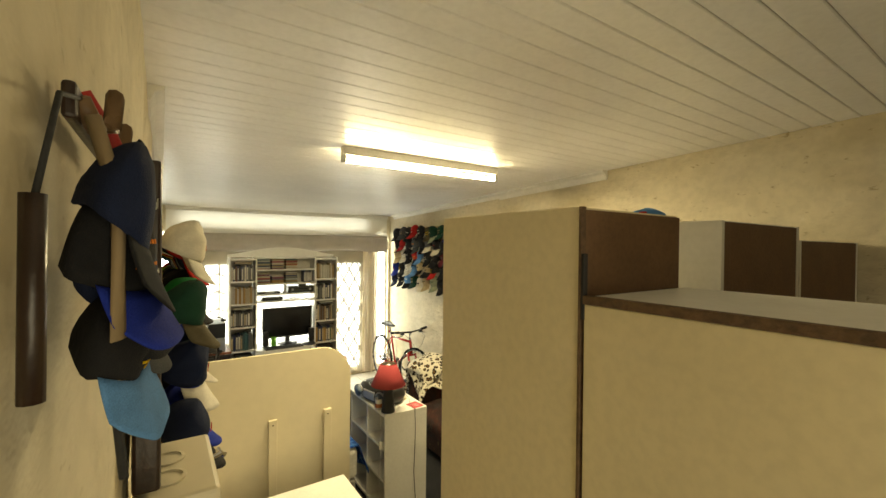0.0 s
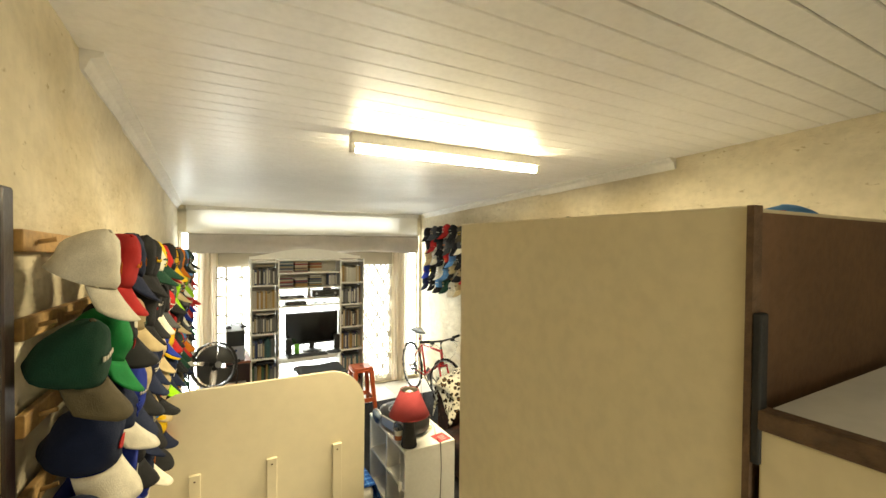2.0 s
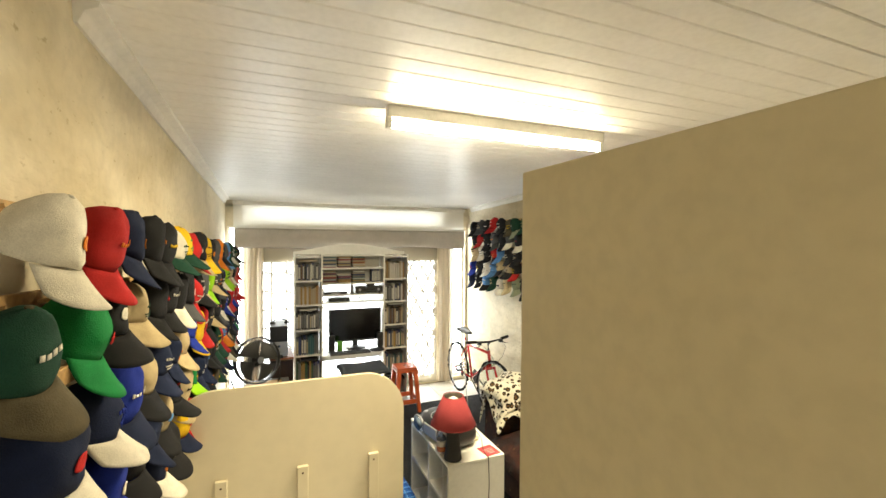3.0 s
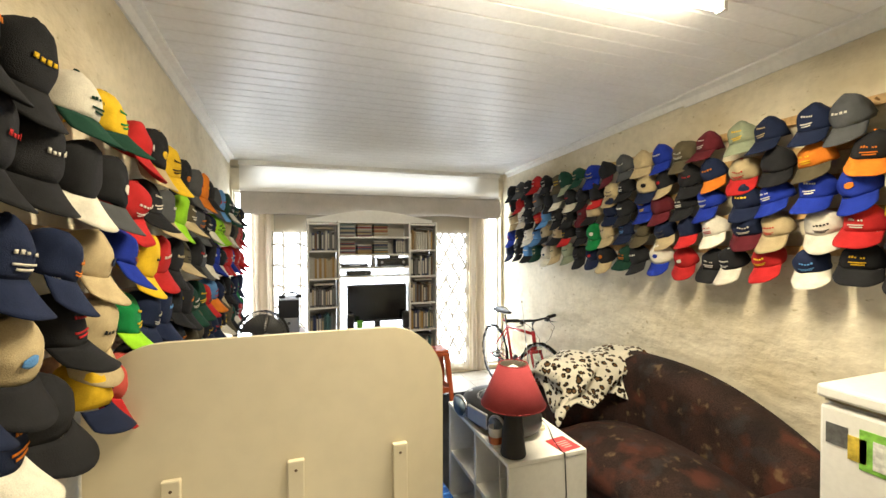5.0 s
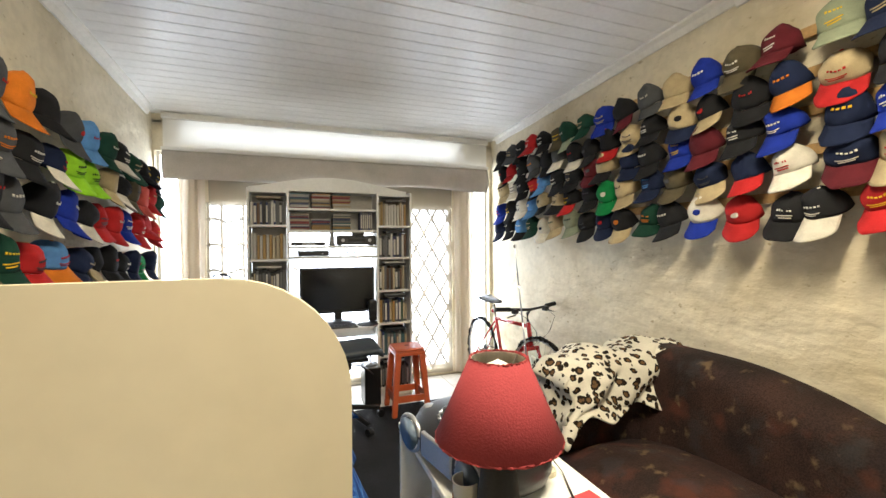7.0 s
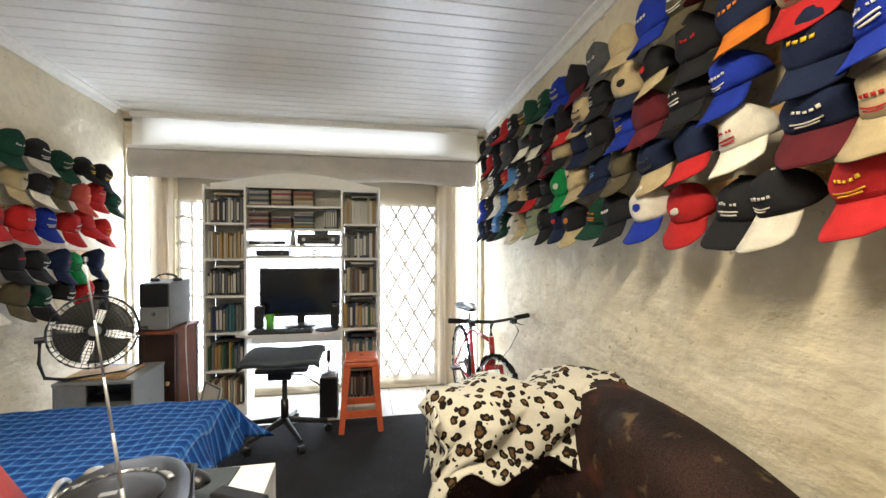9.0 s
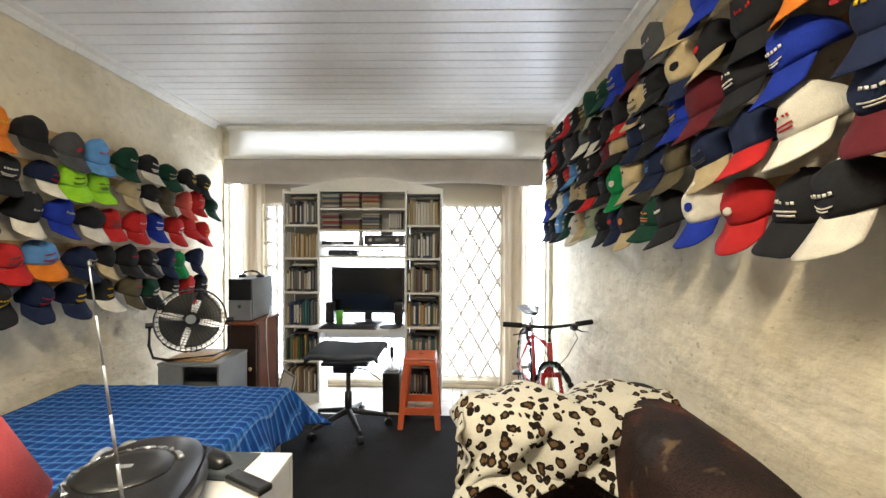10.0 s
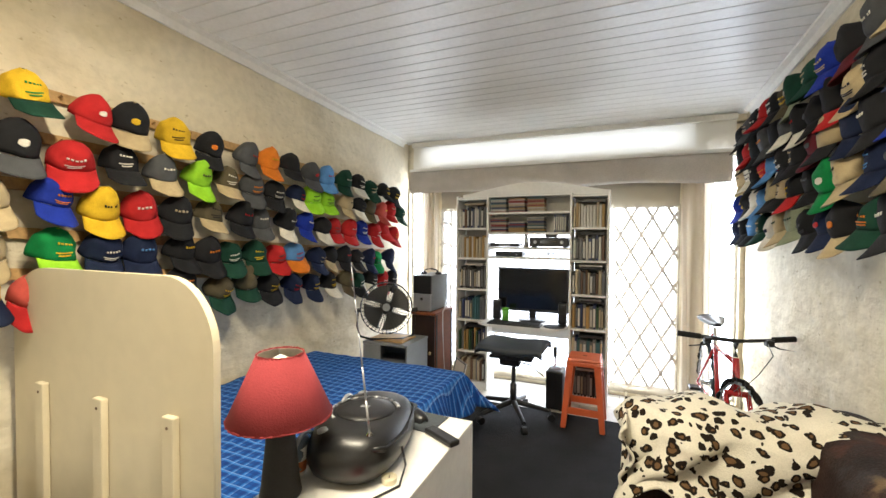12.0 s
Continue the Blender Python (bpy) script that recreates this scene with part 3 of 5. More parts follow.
bl = part("plaid_blanket", sheet(lambda u, v: blanket(u, v), 70, 80, 0.006), BLANKET, None, "", True)
bl.location = (0.02, 2.72, 0)
tagged(bl, "blue plaid cotton blanket spread over the bed", "blanket")

# ---- cube shelf and what stands on it ----
cu = thing("cube_shelf", "white open shelf unit with worn paint", "shelf unit", (1.315, 2.595, 0))
CW, CL, CH = 0.335, 0.625, 0.745
part("top", box(0, CW, 0, CL, CH - 0.018, CH, 0.003), WHITE, cu)
part("end_panel", box(0.004, CW, 0.001, 0.018, 0, CH - 0.018), WHITE, cu)
part("end_panel", box(0.004, CW, CL - 0.018, CL - 0.001, 0, CH - 0.018), WHITE, cu)
part("back_panel", box(CW - 0.014, CW - 0.002, 0.018, CL - 0.018, 0.0, CH - 0.018), WHITE, cu)
part("divider", box(0.008, CW - 0.014, CL / 2 - 0.009, CL / 2 + 0.009, 0.02, CH - 0.018), WHITE, cu)
for z in (0.03, 0.265, 0.49):
    for y in (0.018, CL / 2 + 0.009):
        part("shelf", box(0.008, CW - 0.014, y, y + CL / 2 - 0.027, z, z + 0.016), WHITE, cu)
ZT = CH + 0.001
lamp = thing("table_lamp", "table lamp with a red cloth shade and black base", "lamp", (1.366, 2.652, ZT))
part("base", lathe([(0.046, 0), (0.048, 0.006), (0.044, 0.03), (0.034, 0.13), (0.030, 0.20), (0.022, 0.215), (0.008, 0.22), (0.008, 0.26)]), BLACKMATT, lamp, "tapered black base", True)
part("shade", lathe([(0.117, 0.190), (0.119, 0.192), (0.054, 0.338), (0.052, 0.338), (0.115, 0.190)], 48), SHADE, lamp, "red cloth shade", True)
part("lining", lathe([(0.1140, 0.192), (0.0512, 0.336), (0.0502, 0.336), (0.1130, 0.192)], 48), SHADEIN, lamp, "white shade lining")
for r, z in ((0.053, 0.338), (0.118, 0.192)):
    part("shade_trim", tube([(r * math.cos(k * math.tau / 40), r * math.sin(k * math.tau / 40), z) for k in range(40)], 0.003, 6, True), mat("dark_red_trim", (0.22, 0.03, 0.03), 0.9), lamp)
for a in (0.3, 2.4, 4.5):
    part("shade_spider", rod((0, 0, 0.262), (0.051 * math.cos(a), 0.051 * math.sin(a), 0.334), 0.0016, n=6), CHROME, lamp)
part("bulb", lathe([(0.012, 0.255), (0.014, 0.27), (0.028, 0.30), (0.026, 0.322), (0.0, 0.335)], 20), mat("opal_bulb", (0.8, 0.78, 0.72), 0.3), lamp, "", True)

bb = thing("boombox", "rounded black portable stereo with a raised aerial", "radio", (1.437, 2.90, ZT), rz=12)
bb.scale = (1.08, 1.06, 0.9)


def superoval(a, n=2.8):
    c, s = math.cos(a), math.sin(a)
    return math.copysign(abs(c) ** (2 / n), c), math.copysign(abs(s) ** (2 / n), s)


bm, rings = bmesh.new(), []
for z, k in ((0.004, 0.80), (0.02, 0.92), (0.05, 1.0), (0.085, 0.99), (0.115, 0.90), (0.130, 0.76), (0.136, 0.60), (0.137, 0.3)):
    rings.append([bm.verts.new((0.115 * k * superoval(t * math.tau / 48)[0], 0.185 * (0.25 * 1 + 0.75 * k) * superoval(t * math.tau / 48)[1], z)) for t in range(48)])
for a, b in zip(rings, rings[1:]):
    for j in range(48):
        bm.faces.new((a[j], a[(j + 1) % 48], b[(j + 1) % 48], b[j]))
bm.faces.new(rings[0][::-1]), bm.faces.new(rings[-1])
part("body", bm, BLACK, bb, "", True)
part("disc_lid", lathe([(0.0, 0.146), (0.05, 0.145), (0.074, 0.141), (0.078, 0.134)], 40), BLACK, bb, "round disc lid", True)
part("lid_ring", tube([(0.088 * math.cos(a), 0.088 * math.sin(a), 0.136) for a in (0.4 + k * 3.6 / 30 for k in range(31))], 0.0055, 8), SILVER, bb, "silver arc round the lid", True)
part("lid_emblem", box(-0.012, 0.012, -0.006, 0.006, 0.1455, 0.1475, 0.001), SILVER, bb)
for y in (-0.125, 0.125):
    part("speaker_rim", tube([(-0.108, y + 0.048 * math.cos(k * math.tau / 32), 0.066 + 0.048 * math.sin(k * math.tau / 32)) for k in range(32)], 0.006, 8, True), SILVER, bb, "silver speaker rim", True)
    ob = part("speaker_cone", lathe([(0.044, 0.004), (0.03, -0.008), (0.016, -0.012), (0.012, 0.0), (0, 0.003)], 28), mat("blue_grey_cone", (0.10, 0.14, 0.2), 0.4), bb, "blue-grey speaker cone", True)
    ob.matrix_local = pose(-0.112, y, 0.066, 0, -90, 0)
    part("button", lathe([(0.016, 0.118), (0.016, 0.130), (0.012, 0.134)], 20, None, (-0.055, y, 0)), SILVER, bb, "", True)
part("front_panel", box(-0.116, -0.10, -0.065, 0.065, 0.03, 0.10, 0.006), SILVER, bb, "silver control panel")
part("carry_handle", tube([(0.06, -0.15, 0.10), (0.10, -0.13, 0.098), (0.115, 0, 0.095), (0.10, 0.13, 0.098), (0.06, 0.15, 0.10)], 0.009, 8), BLACK, bb, "", True)
part("aerial_knuckle", lathe([(0.008, 0), (0.009, 0.012), (0.005, 0.018)], 12, None, (0.06, -0.125, 0.118)), CHROME, bb)
p0, p1 = Vector((0.06, -0.125, 0.13)), Vector((0.012, -0.12, 0.60))
for k in range(5):
    part("aerial_section", rod(p0.lerp(p1, k / 5), p0.lerp(p1, (k + 1) / 5), 0.0028 - 0.0004 * k, n=8), SILVER, bb, "", True)
part("aerial_tip", lathe([(0.0, 0), (0.003, 0.002), (0.003, 0.008), (0, 0.01)], 8, None, tuple(p1)), CHROME, bb)

cup = thing("plastic_cup", "white plastic tub with an orange label", "cup", (1.335, 2.735, ZT))
part("cup_body", lathe([(0.024, 0), (0.028, 0.07), (0.029, 0.072), (0.026, 0.072), (0.022, 0.004)], 24), WHITE, cup, "", True)
part("cup_label", lathe([(0.0262, 0.012), (0.0283, 0.04), (0.028, 0.04), (0.026, 0.012)], 24), mat("orange_label", (0.5, 0.16, 0.06), 0.6), cup, "orange printed label")
pap = thing("red_leaflet", "red folded leaflet with pale lines of print", "leaflet", (1.585, 2.655, ZT), rz=8)
part("leaf", box(-0.045, 0.045, -0.05, 0.05, 0, 0.002), mat("red_card", (0.45, 0.04, 0.045), 0.5), pap)
for k in range(4):
    part("print_line", box(-0.028 + 0.004 * k, 0.028 - 0.003 * k, 0.012 - 0.014 * k, 0.017 - 0.014 * k, 0.002, 0.0026), mat("pink_print", (0.7, 0.45, 0.42), 0.6), pap)
pad = thing("mouse_mat", "dark grey mouse mat", "mouse mat", (1.49, 3.165, ZT), rz=-4)
part("mat_sheet", box(-0.115, 0.075, -0.085, 0.048, 0, 0.003, 0.001), mat("slate_rubber", (0.05, 0.06, 0.07), 0.7), pad)
mo = thing("computer_mouse", "black computer mouse on its mat", "computer mouse", (1.465, 3.16, ZT + 0.0035), rz=60)
part("mouse_body", sheet(lambda u, v: (0.03 * math.cos(math.pi * u) * math.sin(math.pi * (0.04 + 0.92 * v)) ** 0.6, 0.055 * math.cos(math.pi * v), 0.03 * math.sin(math.pi * u) * math.sin(math.pi * (0.04 + 0.92 * v)) ** 0.7), 14, 16, 0.002), BLACK, mo, "", True)
rem = thing("remote_control", "slim black remote control on the shelf", "remote", (1.605, 3.06, ZT), rz=62)
part("remote_body", box(-0.02, 0.02, -0.065, 0.065, 0, 0.018, 0.006), BLACK, rem)
tl = thing("tealight", "white tealight candle in its cup", "candle", (1.575, 2.80, ZT))
part("wax", lathe([(0.019, 0), (0.02, 0.014), (0.017, 0.014), (0.016, 0.011), (0.0, 0.011)], 20), mat("candle_wax", (0.74, 0.68, 0.5), 0.5), tl)
part("wick", rod((0, 0, 0.011), (0.002, 0, 0.018), 0.001, n=6), BLACK, tl)
co = part("power_cord", tube([(1.57, 2.875, 0.80), (1.60, 2.84, 0.775), (1.61, 2.79, ZT + 0.004), (1.57, 2.70, ZT + 0.004), (1.545, 2.62, ZT + 0.004), (1.548, 2.590, ZT + 0.002), (1.552, 2.586, 0.60), (1.54, 2.584, 0.30), (1.56, 2.58, 0.012)], 0.003, 6), BLACK, None, "", True)
tagged(co, "thin black power cord running over the shelf edge", "cable")
co = part("lamp_cord", tube([(1.345, 2.685, ZT + 0.004), (1.31, 2.66, ZT + 0.003), (1.304, 2.64, 0.70), (1.302, 2.63, 0.52), (1.30, 2.64, 0.30), (1.29, 2.63, 0.012)], 0.003, 6), WHITE, None, "", True)
tagged(co, "white lamp cord hanging down the shelf", "cable")
sw = part("cord_switch", box(1.293, 1.312, 2.622, 2.642, 0.50, 0.56, 0.005), WHITE, None)
tagged(sw, "white inline switch on the lamp cord", "switch")

# ---- sofa ----
so = thing("sofa", "worn dark patterned two-seat sofa with a curved back", "sofa", (0, 0, 0))


def back_top(y):
    """Height of the back: high by the far arm, sinking to the near end."""
    t = max(0.0, min(1.0, (3.25 - y) / 0.95))
    return 0.765 - 0.34 * t * t - 0.02 * max(0, y - 3.3)


def back_surface(u, v):
    y = 2.30 + 1.42 * u
    h, a = back_top(y), v * math.pi
    curve = 0.10 * max(0, (2.75 - y) / 0.45) ** 2
    d, depth = h - 0.25, 0.115
    if v < 0.35:
        return (2.62 - curve + 0.05 * (v / 0.35), y, 0.22 + (d - 0.05) * v / 0.35)
    if v > 0.75:
        return (2.90, y, h - 0.08 - (h - 0.30) * (v - 0.75) / 0.25)
    b = (v - 0.35) / 0.40 * math.pi
    return (2.785 - 0.115 * math.cos(b) - curve * (1 - b / math.pi), y, h - 0.075 + 0.075 * math.sin(b))


part("backrest", sheet(back_surface, 48, 30, 0.03), SOFA, so, "", True)
part("seat_base", box(2.06, 2.66, 2.42, 3.62, 0.06, 0.27, 0.02), SOFA, so)


def cushion(x0, x1, y0, y1, z0, z1, puff):
    def at(u, v):
        e = (math.sin(math.pi * u) * math.sin(math.pi * v)) ** 0.35
        return (x0 + (x1 - x0) * u, y0 + (y1 - y0) * v, z0 + (z1 - z0) * e + puff * math.sin(math.pi * u) * math.sin(math.pi * v) + 0.004 * noise.noise((u * 6, v * 8, x0)))

    return sheet(at, 26, 26, 0.02)


part("seat_cushion", cushion(2.03, 2.70, 2.44, 3.58, 0.265, 0.44, 0.03), SOFA, so, "", True)


def arm(y0, y1, h, x0):
    def at(u, v):
        x = x0 + (2.82 - x0) * u
        a = math.pi * v
        c, r = (y0 + y1) / 2, (y1 - y0) / 2
        rr = r * (1 - 0.35 * (1 - min(1, u * 9)) ** 2)
        if v < 0.2:
            return (x, y0 + 0.01, 0.05 + (h - rr - 0.05) * v / 0.2)
        if v > 0.8:
            return (x, y1 - 0.01, h - rr - (h - rr - 0.05) * (v - 0.8) / 0.2)
        b = (v - 0.2) / 0.6 * math.pi
        return (x, c - rr * math.cos(b), h - rr + rr * math.sin(b))

    bm = sheet(at, 24, 30, 0.02)
    return bm


part("armrest", arm(3.52, 3.74, 0.75, 2.14), SOFA, so, "", True)
part("armrest", arm(2.30, 2.50, 0.50, 2.14), SOFA, so, "", True)
part("arm_front", box(2.14, 2.16, 3.54, 3.72, 0.05, 0.65, 0.008), SOFA, so)
part("arm_front", box(2.14, 2.16, 2.32, 2.48, 0.05, 0.42, 0.008), SOFA, so)
for x in (2.16, 2.80):
    for y in (2.46, 3.62):
        part("foot", lathe([(0.022, 0), (0.03, 0.06)], 14, None, (x, y, 0)), DARKWOOD, so)


def throw(u, v):
    """Over the far arm: hangs outside, over the top, and down onto the seat."""
    x = 2.115 + 0.75 * u
    path = [(3.775, 0.46), (3.77, 0.58), (3.762, 0.69), (3.73, 0.75), (3.63, 0.778), (3.53, 0.762), (3.475, 0.70), (3.468, 0.63), (3.46, 0.56), (3.43, 0.525)]
    s = v * (len(path) - 1)
    i = min(int(s), len(path) - 2)
    f = s - i
    y, z = (path[i][k] + (path[i + 1][k] - path[i][k]) * f for k in (0, 1))
    crease = 0.020 * math.sin(u * 15 + 5 * v + 2 * math.sin(v * 7)) + 0.022 * noise.noise((u * 7, v * 7, 5))
    z += 0.05 * max(0, u - 0.55) * (1 if 0.3 < v < 0.7 else 0.4) + crease * (0.5 + abs(v - 0.5))
    y += crease - 0.06 * max(0, v - 0.6) * math.sin(u * 9)
    x += 0.03 * math.sin(v * 11) * (1 - u) ** 2
    if u < 0.16:
        z -= 0.10 * (1 - u / 0.16) ** 2
    if v > 0.66:
        x += 0.02 * math.sin(v * 20)
    return (x, y, z)


th = part("throw", sheet(throw, 60, 60, 0.008), THROW, None, "", True)
tagged(th, "leopard-print fleece throw draped over the sofa arm", "throw")


def throw_front(u, v):
    a = u * math.pi / 2
    return (2.118 - 0.022 * math.sin(v * 9) * (1 - u) + 0.004, 3.44 + 0.30 * u, 0.742 - 0.02 * (1 - u) - (0.20 + 0.06 * math.sin(u * 7)) * v)


part("front_fold", sheet(throw_front, 20, 24, 0.008), THROW, th, "", True)


def throw_back(u, v):
    y = 3.49 + 0.23 * u + 0.02 * math.sin(v * 7)
    vv = 0.25 + 0.47 * v
    x, _, z = back_surface((y - 2.30) / 1.42 if y < 3.72 else 1.0, vv)
    return (x - 0.014, y, z + 0.02)


part("back_fold", sheet(throw_back, 30, 30, 0.006), THROW, th, "", True)

# ---- small fridge ----
fr = thing("fridge", "small white fridge covered with magnets and cards", "fridge", (2.315, 1.66, 0))
part("body", box(0.04, 0.565, 0, 0.55, 0.03, 0.985, 0.012), WHITE, fr)
part("worktop", box(-0.012, 0.57, -0.005, 0.555, 1.0, 1.045, 0.01), WHITE, fr, "white top panel")
# Shadow under the worktop, painted as a dark olive strip
part("shadow_strip", box(0.02, 0.56, 0.005, 0.545, 0.985, 1.0), mat("shadow_olive", (0.22, 0.19, 0.11), 0.6), fr)
part("door", box(0, 0.036, 0.0, 0.55, 0.06, 0.975, 0.01), WHITE, fr)
part("door_handle", box(-0.018, 0.0, 0.03, 0.05, 0.70, 0.90, 0.006), WHITE, fr)
for x in (0.08, 0.5):
    for y in (0.06, 0.48):
        part("foot", lathe([(0.018, 0), (0.018, 0.03)], 12, None, (x, y, 0)), BLACK, fr)
CARDS = [("photo", 0.47, 0.85, 0.06, 0.07, (0.12, 0.12, 0.12)), ("green_frame", 0.28, 0.80, 0.16, 0.13, (0.22, 0.50, 0.06)), ("white_card", 0.305, 0.815, 0.10, 0.09, (0.7, 0.7, 0.66)), ("yellow_card", 0.42, 0.82, 0.05, 0.08, (0.6, 0.45, 0.05)),
         ("dark_card", 0.36, 0.62, 0.09, 0.07, (0.05, 0.05, 0.14)), ("blue_card", 0.37, 0.53, 0.07, 0.07, (0.02, 0.22, 0.38)), ("sun_card", 0.16, 0.56, 0.12, 0.10, (0.66, 0.62, 0.5)), ("red_strip", 0.14, 0.70, 0.12, 0.045, (0.45, 0.08, 0.05)),
         ("pot_card", 0.18, 0.77, 0.07, 0.07, (0.25, 0.35, 0.5)), ("green_card", 0.03, 0.84, 0.10, 0.06, (0.2, 0.5, 0.08)), ("orange_disc_card", 0.19, 0.58, 0.06, 0.05, (0.65, 0.25, 0.02))]
for k, (nm, y, z, w, h, c) in enumerate(CARDS):
    f = 0.0025 * (1 + (nm in ("white_card", "orange_disc_card")))
    mg = part("fridge_magnet", box(2.315 - f - 0.0006, 2.315 - 0.0006 - (f - 0.0025), 1.66 + y, 1.66 + y + w, z, z + h, 0.0008), mat("print_" + nm, c, 0.5, 0.3, 30))
    tagged(mg, nm.replace("_", " ") + " stuck on the white fridge door", "magnet", "cards on the fridge")

# ---- bookcase with desk ----
bk = thing("bookcase", "white bookcase of two towers with a desk between", "bookcase", (0, 0, 0))
Y0, Y1 = 5.46, 5.68
SH = (0.07, 0.345, 0.63, 0.91, 1.19, 1.46)
for x0, x1 in ((0.70, 1.005), (1.70, 2.005)):
    for x in (x0, x1 - 0.018):
        part("upright", box(x, x + 0.018, Y0, Y1, 0, 1.745, 0.002), WHITE, bk)
    for z in SH + (1.727,):
        part("shelf", box(x0 + 0.018, x1 - 0.018, Y0 + 0.004, Y1 - 0.004, z - 0.018, z, 0.002), WHITE, bk)
    part("plinth", box(x0 + 0.018, x1 - 0.018, Y0 + 0.02, Y0 + 0.035, 0, 0.052), WHITE, bk)
for z in (1.205, 1.29, 1.42, 1.595, 1.745):
    part("shelf", box(1.005, 1.70, Y0 + 0.01, Y1 - 0.01, z - 0.018, z, 0.002), WHITE, bk)
for x0, x1, z0, z1 in ((0.72, 0.985, 0.05, 1.727), (1.72, 1.985, 0.05, 1.727), (1.006, 1.699, 1.403, 1.744)):
    part("back_panel", box(x0, x1, Y1 - 0.003, Y1 + 0.003, z0, z1), mat("grey_white_hardboard", (0.52, 0.50, 0.45), 0.7, 0.12, 4), bk, "thin pale hardboard back")
arch = [(0.70, 1.746), (2.005, 1.746)] + [(2.005 - 1.305 * k / 20, 1.775 + 0.095 * math.sin(math.pi * k / 20) ** 1.3) for k in range(21)]
part("arched_top", plate(arch, 0.018, lambda u, v, w: (u, Y1 - 0.03 - w, v)), WHITE, bk, "arched white top board")
part("desk_top", plate([(1.0, 5.68), (1.0, 5.46), (0.97, 5.30), (1.05, 5.25), (1.60, 5.25), (1.70, 5.40), (1.70, 5.68)], 0.02, lambda u, v, w: (u, v, 0.628 + w)), WHITE, bk)
part("desk_rail", box(1.005, 1.70, 5.62, 5.64, 0.50, 0.628), WHITE, bk)

BOOKC = {"white": (0.62, 0.60, 0.54), "black": (0.02, 0.02, 0.022), "grey": (0.16, 0.16, 0.16), "cream": (0.5, 0.42, 0.28), "navy": (0.02, 0.035, 0.12), "brown": (0.14, 0.07, 0.035), "green": (0.04, 0.10, 0.05), "red": (0.28, 0.03, 0.03), "tan": (0.42, 0.26, 0.08), "teal": (0.05, 0.14, 0.16)}
for k, c in BOOKC.items():
    mat("cover_" + k, c, 0.5, 0.25, 30, 0.05, 120, object_vary=0.15)
PAGES = mat("paper_pages", (0.6, 0.55, 0.42), 0.9, 0.15, 60)


def book_mesh():
    bm = box(-0.5, 0.5, -0.5, 0.5, 0, 1)
    bmesh.ops.bevel(bm, geom=[e for e in bm.edges if abs(e.verts[0].co.z - e.verts[1].co.z) > 0.5 and e.verts[0].co.y < 0], offset=0.18, segments=2, affect="EDGES")
    me = bpy.data.meshes.new("book_cover")
    bm.to_mesh(me), bm.free()
    me.materials.append(None)
    return me


def band_mesh():
    bm = box(-0.36, 0.36, -0.512, -0.49, 0.10, 0.86)
    me = bpy.data.meshes.new("spine_label")
    bm.to_mesh(me), bm.free()
    me.materials.append(None)
    return me


BOOKME, BANDME = book_mesh(), band_mesh()


def own_material(ob, m):
    ob.material_slots[0].link = "OBJECT"
    ob.material_slots[0].material = m


def book(x, y, z, w, d, h, color, band=None, m=None, name="book", label="", group="books in the bookcase"):
    ob = new(name, BOOKME)
    ob.matrix_world = (m or pose(x, y, z)) @ Matrix.Diagonal((w, d, h, 1))
    own_material(ob, MATS["cover_" + color])
    tagged(ob, label or f"{color} spined book standing on a white shelf", "book", group)
    if band:
        b = new("spine_label", BANDME)
        b.parent = ob
        own_material(b, MATS["cover_" + band])
    return ob


rnd = random.Random(7)
STYLE = {0: ("black", "black", "grey", "brown", "navy", "white"), 1: ("white", "cream", "white", "tan", "grey"), 2: ("black", "black", "grey", "black"), 3: ("grey", "navy", "teal", "cream", "black"), 4: ("black", "tan", "green", "grey", "navy"), 5: ("black", "brown", "grey", "cream")}
for tower, x0 in ((0, 0.722), (1, 1.722)):
    for lv in range(6):
        z, x = SH[5 - lv] + 0.001, x0
        top = (SH[5 - lv + 1] if 5 - lv < 5 else 1.727) - 0.018
        style = STYLE[lv if tower == 0 else (lv * 5 + 1) % 6]
        while True:
            w = rnd.uniform(0.017, 0.030)
            if x + w > x0 + 0.258:
                break
            h = min(rnd.uniform(0.165, 0.205), top - z - 0.03)
            col = rnd.choice(style)
            band = rnd.choice(("white", "white", "cream", "grey", None)) if col in ("black", "grey", "navy") else None
            book(x + w / 2, Y0 + 0.095 + rnd.uniform(-0.012, 0.012), z, w * 0.94, 0.14, h, col, band)
            x += w
        if lv in (0, 2, 4) or tower:
            for k in range(rnd.choice((1, 2, 2))):
                zz = z + 0.206 + k * 0.019
                if zz + 0.019 < top:
                    m = pose(x0 + 0.14 + rnd.uniform(-0.02, 0.02), Y0 + 0.10, zz, 0, 90, 90 + rnd.uniform(-5, 5)) @ Matrix.Translation((0, 0, -0.09))
                    m = Matrix.Translation((x0 + 0.14 + rnd.uniform(-0.02, 0.02), Y0 + 0.10, zz + 0.009)) @ Euler((0, radians(90), 0)).to_matrix().to_4x4() @ Matrix.Translation((0, 0, -0.09))
                    book(0, 0, 0, 0.018, 0.13, 0.18, rnd.choice(("white", "black", "grey", "cream")), None, m, "book", "book lying flat on top of the row")
